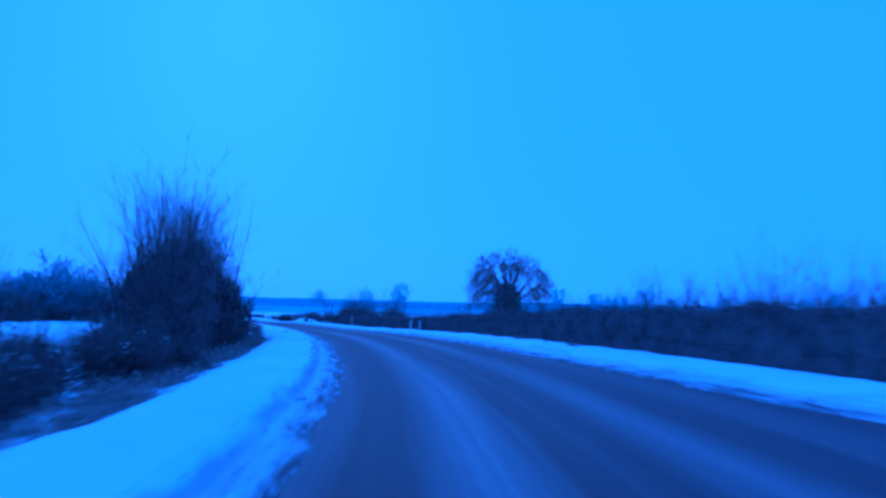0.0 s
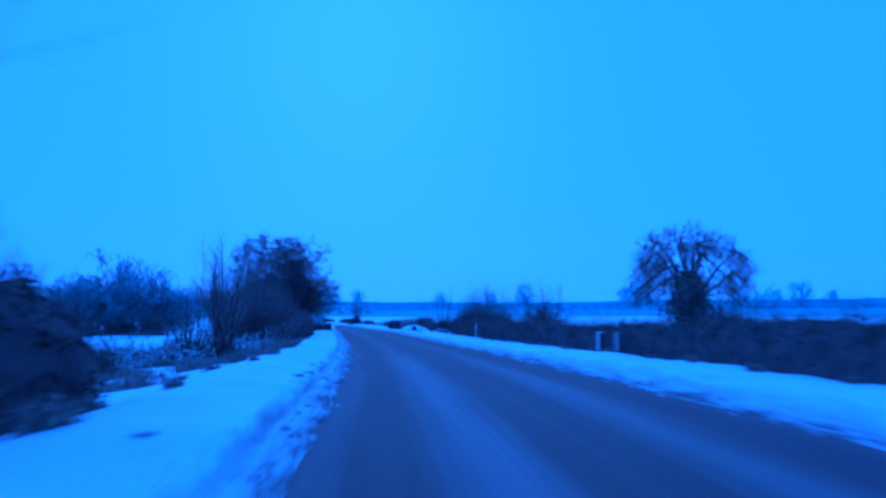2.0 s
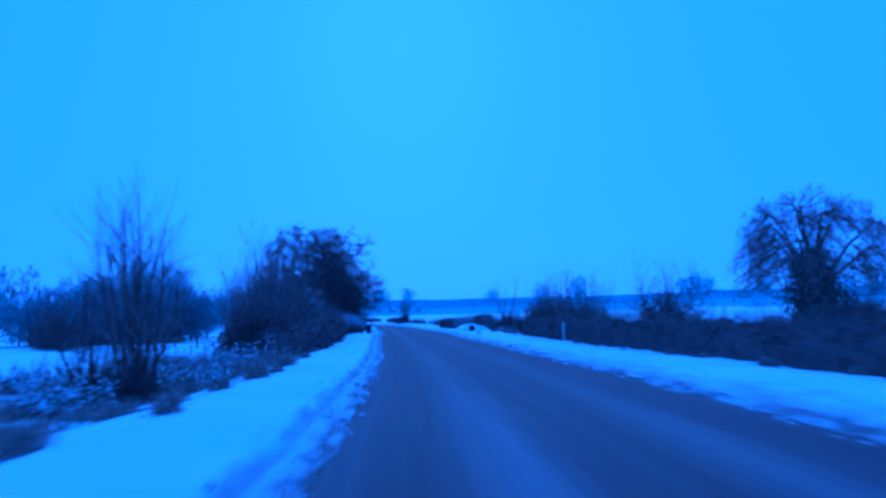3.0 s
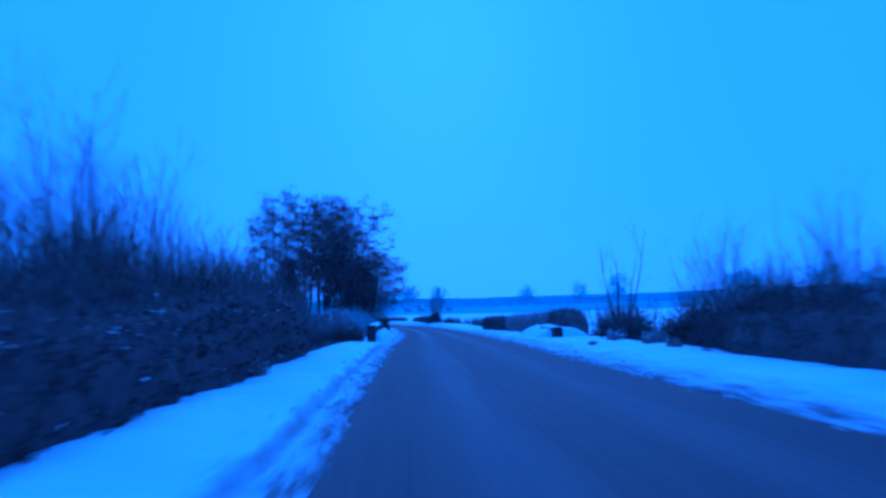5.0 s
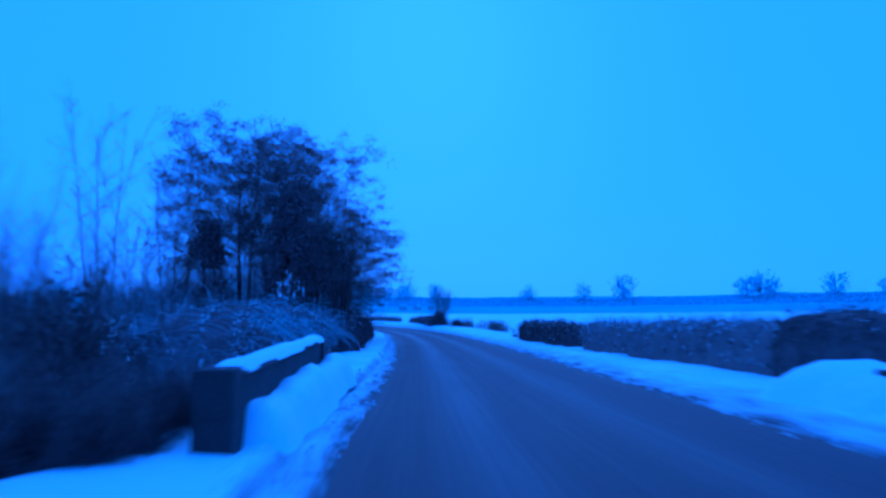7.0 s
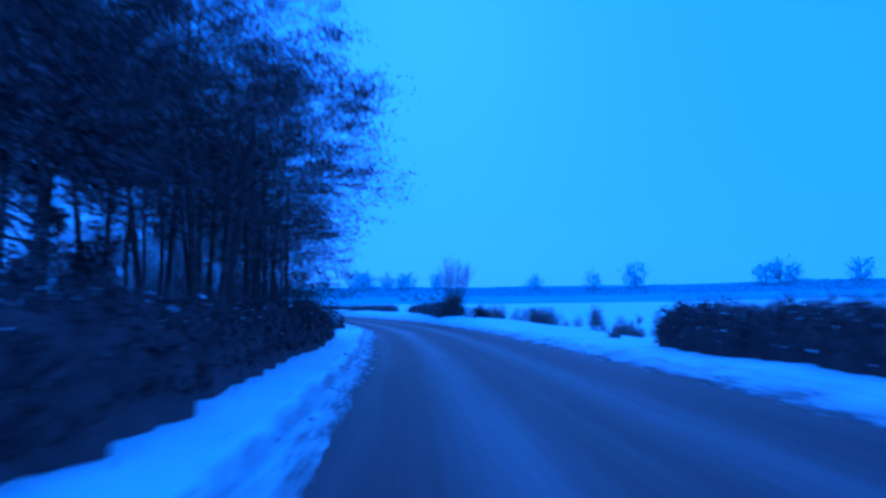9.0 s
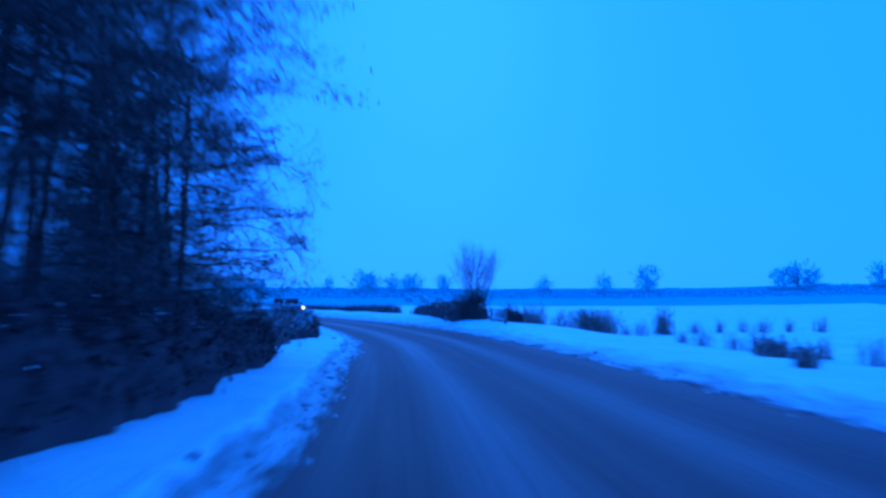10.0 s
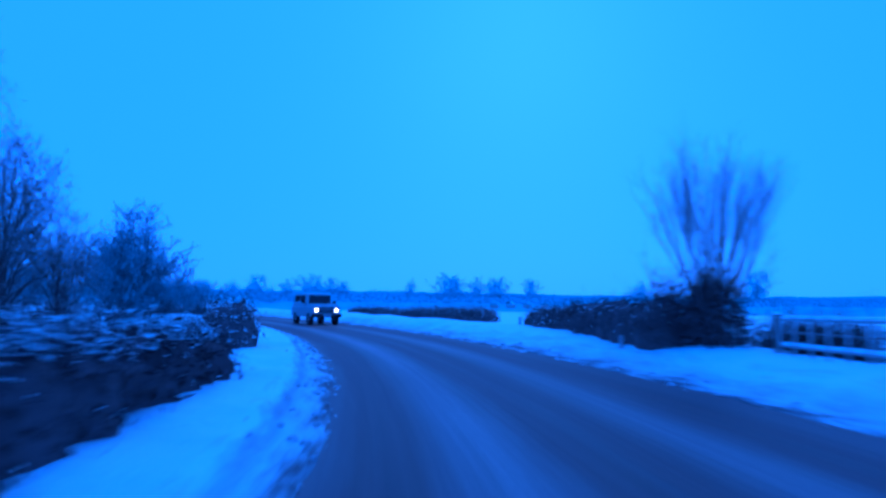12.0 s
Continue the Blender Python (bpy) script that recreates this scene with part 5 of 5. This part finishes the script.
marker_post(55.3, 8.53, 0.8, 0.44, "broad weathered post crusted with snow beside the hedge", mat=M_BARK, plaster=True)
marker_post(55.2, 9.25, 0.84, 0.48, "broad weathered post crusted with snow beside the hedge", mat=M_WOOD, plaster=True)
marker_post(78.0, 8.1, 0.95, 0.11, "slim pale wooden post beside the hedge")
for px_, py_ in ((-35.9, 171.6), (-37.6, 175.4), (-40.6, 181.2)):
    marker_post(*sn(px_, py_), 0.36, 0.10, "short white stake at the foot of the hedge")


# ---- field gate and rails beside the willow
def field_gate(a, b, label):
    ax, ay = a
    bx, by = b
    sa, na = sn(ax, ay)
    length = math.hypot(bx - ax, by - ay)
    turn = math.degrees(math.atan2(by - ay, bx - ax))
    ob = thing("field_gate", ax, ay, float(verge_z(sa, na)) - 0.2, label, "gate", turn=turn)
    for x0 in (0.0, length):
        post = part("gate_post", box_mesh("gate_post", (0.12, 0.12, 1.1), (x0, 0, 0.45), M_WOOD, 0.02), ob)
        part("snow_cap", snow_pillow("snow_cap", 0.18, 0.18, 0.06, (x0, 0, 0.995), M_CAP, 5), post)
    for i, z in enumerate((0.12, 0.36, 0.62, 0.88)):
        pale = i in (1, 3)
        rail = part("rail", box_mesh("rail", (length - 0.15, 0.04, 0.065 if pale else 0.04), (length / 2, 0, z), M_PALE if pale else M_WOOD, 0.012), ob)
        if pale:
            part("snow_line", snow_pillow("snow_line", length - 0.25, 0.06, 0.045, (length / 2, 0, z + 0.03), M_CAP, 6 + i, math.pi / 2), rail)
    for i in range(8):
        part("upright", box_mesh("upright", (0.05, 0.04, 0.86), (0.2 + (length - 0.4) * i / 7, -0.046, 0.49), M_PALE, 0.01), ob)
    part("brace", rod_mesh("brace", (0.25, 0.05, 0.16), (length / 2, 0.05, 0.86), 0.025, M_WOOD, 4), ob)
    return ob


field_gate((-32.6, 168.8), (-31.2, 164.2), "wide pale barred field gate with snow on its rails")


def rail_fence(points, label, height=1.05, rails=2):
    x0, y0 = points[0]
    z0 = float(field_z(x0, y0)) if abs(sn(x0, y0)[1]) > 30 else float(verge_z(*sn(x0, y0)))
    ob = thing("rail_fence", x0, y0, z0, label, "fence")
    prev = None
    for x, y in points:
        s_, n_ = sn(x, y)
        z = (float(field_z(x, y)) if abs(n_) > 30 else float(verge_z(s_, n_))) - z0
        p_ = np.array([x - x0, y - y0, z])
        part("post", box_mesh("post", (0.11, 0.11, height + 0.25), (p_[0], p_[1], p_[2] + height / 2 - 0.1), M_WOOD, 0.012), ob)
        if prev is not None:
            for k in range(rails):
                h_ = height * (0.92 - 0.45 * k)
                part("rail", rod_mesh("rail", tuple(prev + [0, 0, h_]), tuple(p_ + [0, 0, h_]), 0.04, M_WOOD, 6), ob)
        prev = p_
    return ob


rail_fence([(-27 + 2.3 * i * -1, 84 + 0.5 * i) for i in range(8)], "dark post and rail fence across the snowy field", 1.0)


# ---- reeds and tussocks
def reed_clump(name, seed, height, width, count, label, lean=12):
    rng = np.random.default_rng(seed)
    ob = thing(name, 0, 0, 0, label, "reeds", label)
    P0 = np.concatenate([rng.normal(0, width * 0.35, (count, 2)), np.full((count, 1), -0.05)], 1)
    g = grow(rng, P0, ring_dirs(rng, count, lean), height * (0.5 + 0.6 * rng.random(count)), np.full(count, 0.007), [dict(k=4, jit=0.06, up=-0.01, tip=0.3)])
    V, Q = tubes(g, [3])
    c = tips_of(g[0], rng, count * 2, 0.0)
    V2, Q2 = flakes(rng, c, 0.018, 0.0, 5.0)
    part("stalk_mass", mesh_np("stalk_mass", *joined((V, Q), (V2, Q2)), M_REED), ob, "", "stuff")
    return ob


reeds = [reed_clump("reed_clump", 101 + i, 1.3, 0.5 + 0.2 * i, 90, "dry reeds standing in the snowy field", 5) for i in range(3)]
rnd = random.Random(12)
spots = [(*sn(-26.4 + rnd.uniform(-0.9, 0.9), 168.3 + rnd.uniform(-0.4, 0.4)), rnd.uniform(0.9, 1.2), rnd.uniform(0.95, 1.15)) for i in range(11)]
spots += [(*sn(-22.6 + rnd.uniform(-0.25, 0.25), 172.2), rnd.uniform(0.9, 1.1), 1.3) for i in range(3)]
spots += [(*sn(x_, y_), k_, 1.0) for x_, y_, k_ in ((-23.9, 171.0, 0.8), (-24.8, 170.0, 0.6), (-28.0, 167.6, 0.9), (-28.6, 167.4, 0.8), (-29.6, 167.0, 1.0), (-30.1, 166.8, 0.9), (-20.5, 173.6, 0.7), (-19.0, 174.0, 0.7), (-17.5, 174.5, 0.7), (-16.2, 174.6, 0.8), (-14.5, 175.5, 0.7), (-12.6, 176.0, 0.8))]
spots += [(s, 12.6 + 1.6 * rnd.random(), rnd.uniform(0.6, 0.9), rnd.uniform(0.7, 1.0)) for s in (172.0, 174.3, 168.5, 170.2, 165.2, 163.0)]
scatter(reeds, spots, 8)
tufts = [reed_clump("grass_tussock", 111 + i, 0.5, 0.5, 160, "dead grass tussock poking through the snow") for i in range(2)]
spots = [(164.5, 11.2, 1.3, 1.0), (165.4, 11.8, 1.4, 1.0), (163.6, 11.6, 1.1, 1.0), (159.5, 9.0, 0.8, 1.0), (43.5, -1.75, 0.35, 0.4), (45.2, -1.7, 0.4, 0.4), (36.0, -2.4, 0.35, 0.4), (174.1, -1.85, 0.3, 0.5),
         (48.0, -1.8, 0.3, 0.4), (150, 9.5, 0.8, 1.0), (155, 9.2, 0.7, 1.0), (97, 6.6, 0.5, 0.8)]
spots += [(s, -3.4 - 0.8 * rnd.random(), rnd.uniform(0.4, 0.9), rnd.uniform(0.7, 1.1)) for s in np.arange(28, 175, 2.3)]
spots += [(s, 8.0 + 0.9 * rnd.random(), rnd.uniform(0.3, 0.7), rnd.uniform(0.6, 1.0)) for s in np.arange(26, 104, 3.1)]
scatter(tufts, spots, 9)
bents = [reed_clump("long_grass", 114 + i, 0.75, 0.9, 220, "snow-bent dead grass on the ditch bank", 46) for i in range(2)]
scatter(bents, [(s, -4.3 - 6.5 * rnd.random(), rnd.uniform(0.6, 1.2), rnd.uniform(0.7, 1.0)) for s in np.concatenate([np.arange(42.5, 58, 1.2), np.arange(58, 78, 0.42), np.arange(101, 118, 0.6), np.arange(162, 174, 0.5)])] + [(s, -3.5 - 5.0 * rnd.random(), rnd.uniform(0.5, 1.0), rnd.uniform(0.5, 0.9)) for s in np.arange(0, 30, 0.2)], 10)


# ---- slush clods thrown up along both edges of the asphalt
def clods(name, side, seed, label):
    rng = np.random.default_rng(seed)
    n = 1500
    s = rng.uniform(-8, 215, n)
    o = np.abs(rng.normal(0.30, 0.26, n))
    e = left_edge(s) - o if side < 0 else right_edge(s) + o
    x, y = place(s, e)
    size = 0.016 + 0.06 * rng.random(n) ** 4
    ico = bmesh.new()
    bmesh.ops.create_icosphere(ico, subdivisions=1, radius=1.0)
    iv = np.array([v.co[:] for v in ico.verts])
    it = np.array([[v.index for v in f.verts] for f in ico.faces])
    ico.free()
    z = verge_z(s, e) + size * 0.15
    V = np.stack([x, y, z], -1)[:, None, :] + iv[None] * size[:, None, None] * (0.7 + 0.6 * rng.random((n, len(iv), 1))) * np.array([1.2, 1.2, 0.75])
    T = (it[None] + (np.arange(n) * len(iv))[:, None, None]).reshape(-1, 3)
    tagged(new(name, mesh_np(name, V.reshape(-1, 3), T, M_CLOD)), label, "slush", kind="stuff")


clods("slush_clods", -1, 121, "gritty clods of frozen slush beside the asphalt")
clods("slush_clods", 1, 122, "gritty clods of frozen slush beside the asphalt")


# ---- far farm sheds with snowy roofs
def shed(x, y, turn, length, width, eaves, label):
    ob = thing("farm_shed", x, y, float(field_z(x, y)) - 0.1, label, "shed", "farm sheds", turn=turn)
    part("wall", box_mesh("wall", (length, width, eaves), (0, 0, eaves / 2), M_PALE, 0.03), ob)
    V = np.array([[-length / 2 - 0.3, -width / 2 - 0.3, eaves - 0.1], [length / 2 + 0.3, -width / 2 - 0.3, eaves - 0.1], [length / 2 + 0.3, 0, eaves + width * 0.42], [-length / 2 - 0.3, 0, eaves + width * 0.42],
                  [-length / 2 - 0.3, width / 2 + 0.3, eaves - 0.1], [length / 2 + 0.3, width / 2 + 0.3, eaves - 0.1]])
    V = np.concatenate([V, V - np.array([0, 0, 0.18])])
    Q = np.array([[0, 1, 2, 3], [3, 2, 5, 4], [7, 6, 9, 8], [8, 9, 10, 11], [0, 6, 7, 1], [4, 5, 11, 10], [0, 3, 9, 6], [3, 4, 10, 9], [1, 7, 8, 2], [2, 8, 11, 5]])
    part("roof", mesh_np("roof", V, Q, M_CAP), ob, "snow-covered pitched roof")
    part("door", box_mesh("door", (1.6, 0.08, 2.2), (0.5, -width / 2 - 0.045, 1.1), M_WOOD, 0.02), ob)
    return ob


for i, (x, y, turn) in enumerate(((-147, 597, 100), (-137, 600, 96), (-127, 603, 99), (-116, 605, 102))):
    shed(x, y, turn, 9.0, 5.0, 2.4, "far farm shed with a snow-covered roof")


# ---- oncoming off-road car with its headlamps lit
def car(s, n, label):
    x, y = place(s, n)
    ob = thing("car", x, y, float(road_z(s)) + 0.03, label, "car", turn=math.degrees(heading(s)) + 4)
    paint = mottled("pale_road_dirty_paint", (0.32, 0.33, 0.35), (0.48, 0.49, 0.51), 1.5, 0.4, 0.5, 0.0)
    glass, nd, ln, bs = material("dark_window_glass", 0.08, 0.5)
    bs.inputs["Base Color"].default_value = (0.012, 0.013, 0.015, 1)
    rubber = mottled("dark_rubber", (0.015, 0.015, 0.015), (0.04, 0.04, 0.04), 8.0, 0.8, 0.2, 0.3, 0.01)
    steel = mottled("dull_steel", (0.25, 0.25, 0.26), (0.42, 0.42, 0.43), 8.0, 0.45, 0.5, 0.0)
    lamp, nd, ln, bs = material("lit_headlamp", 0.2, 0.5)
    bs.inputs["Base Color"].default_value = (0.9, 0.9, 0.85, 1)
    bs.inputs["Emission Color"].default_value = (1.0, 0.72, 0.36, 1)
    bs.inputs["Emission Strength"].default_value = 11.0
    body = part("body", box_mesh("body", (1.72, 3.9, 0.62), (0, 1.95, 0.78), paint, 0.09), ob)
    part("bonnet", box_mesh("bonnet", (1.5, 1.1, 0.16), (0, 0.62, 1.14), paint, 0.06, (0.94, 0.94)), ob)
    part("cabin", box_mesh("cabin", (1.62, 2.75, 0.74), (0, 2.5, 1.44), paint, 0.07, (0.86, 0.9)), ob)
    part("roof", box_mesh("roof", (1.42, 2.5, 0.08), (0, 2.5, 1.85), M_CAP, 0.035), ob, "roof white with snow")
    wind = part("windscreen", box_mesh("windscreen", (1.3, 0.04, 0.5), (0, 1.17, 1.47), glass, 0.015), ob, "dark windscreen")
    for sx in (-1, 1):
        part("wiper", rod_mesh("wiper", (0.1 * sx, 1.135, 1.24), (0.42 * sx, 1.14, 1.42), 0.012, rubber, 4), wind)
        part("side_window", box_mesh("side_window", (0.03, 0.85, 0.42), (0.752 * sx, 2.0, 1.5), glass, 0.01), ob)
        part("side_window", box_mesh("side_window", (0.03, 0.9, 0.42), (0.752 * sx, 3.05, 1.5), glass, 0.01), ob)
        mirror = part("door_mirror", box_mesh("door_mirror", (0.2, 0.1, 0.17), (0.95 * sx, 1.3, 1.32), rubber, 0.03), ob)
        part("mirror_arm", rod_mesh("mirror_arm", (0.8 * sx, 1.3, 1.22), (0.92 * sx, 1.3, 1.28), 0.018, rubber, 6), mirror)
        lens = part("headlamp", rod_mesh("headlamp", (0.6 * sx, -0.005, 0.86), (0.6 * sx, 0.06, 0.86), 0.105, steel, 16), ob, "lit round headlamp")
        V = np.array([[0.6 * sx + 0.095 * math.cos(k * math.pi / 4), -0.012, 0.86 + 0.095 * math.sin(k * math.pi / 4)] for k in range(8)])
        part("lens", mesh_np("lens", V, np.arange(8)[None, :], lamp), lens, "glowing lens")
    grille = part("grille", box_mesh("grille", (0.86, 0.05, 0.34), (0, -0.01, 0.86), rubber, 0.02), ob, "dark grille")
    for k in range(4):
        part("slat", box_mesh("slat", (0.8, 0.02, 0.03), (0, -0.042, 0.74 + 0.08 * k), steel, 0.006), grille)
    part("bumper", box_mesh("bumper", (1.74, 0.16, 0.2), (0, -0.08, 0.55), rubber, 0.04), ob, "dark steel bumper")
    part("number_plate", box_mesh("number_plate", (0.52, 0.02, 0.11), (0, -0.172, 0.56), M_PALE, 0.004), ob, "plain pale plate")
    for sx in (-1, 1):
        for yy in (0.62, 3.1):
            a = np.linspace(0, 2 * math.pi, 25)
            prof = [(-0.1, 0.22), (-0.11, 0.34), (-0.06, 0.375), (0.06, 0.375), (0.11, 0.34), (0.1, 0.22)]
            V = np.array([[0.76 * sx + w_, yy + r_ * math.cos(t_), 0.36 + r_ * math.sin(t_)] for t_ in a[:-1] for w_, r_ in prof])
            Q = np.array([[i * 6 + j, ((i + 1) % 24) * 6 + j, ((i + 1) % 24) * 6 + (j + 1) % 6, i * 6 + (j + 1) % 6] for i in range(24) for j in range(6)])
            wheel = part("wheel", mesh_np("tyre", V, Q, rubber, True), ob, "dark tyre on a steel rim")
            part("rim", rod_mesh("rim", (0.76 * sx - 0.07, yy, 0.36), (0.76 * sx + 0.07, yy, 0.36), 0.225, steel, 20), wheel)
            part("hub", box_mesh("hub", (0.15, 0.2, 0.2), (0.76 * sx, yy, 0.36), steel, 0.05), wheel)
    return ob


car(212.3, 3.2, "pale off-road car with lit headlamps and a snowy roof")
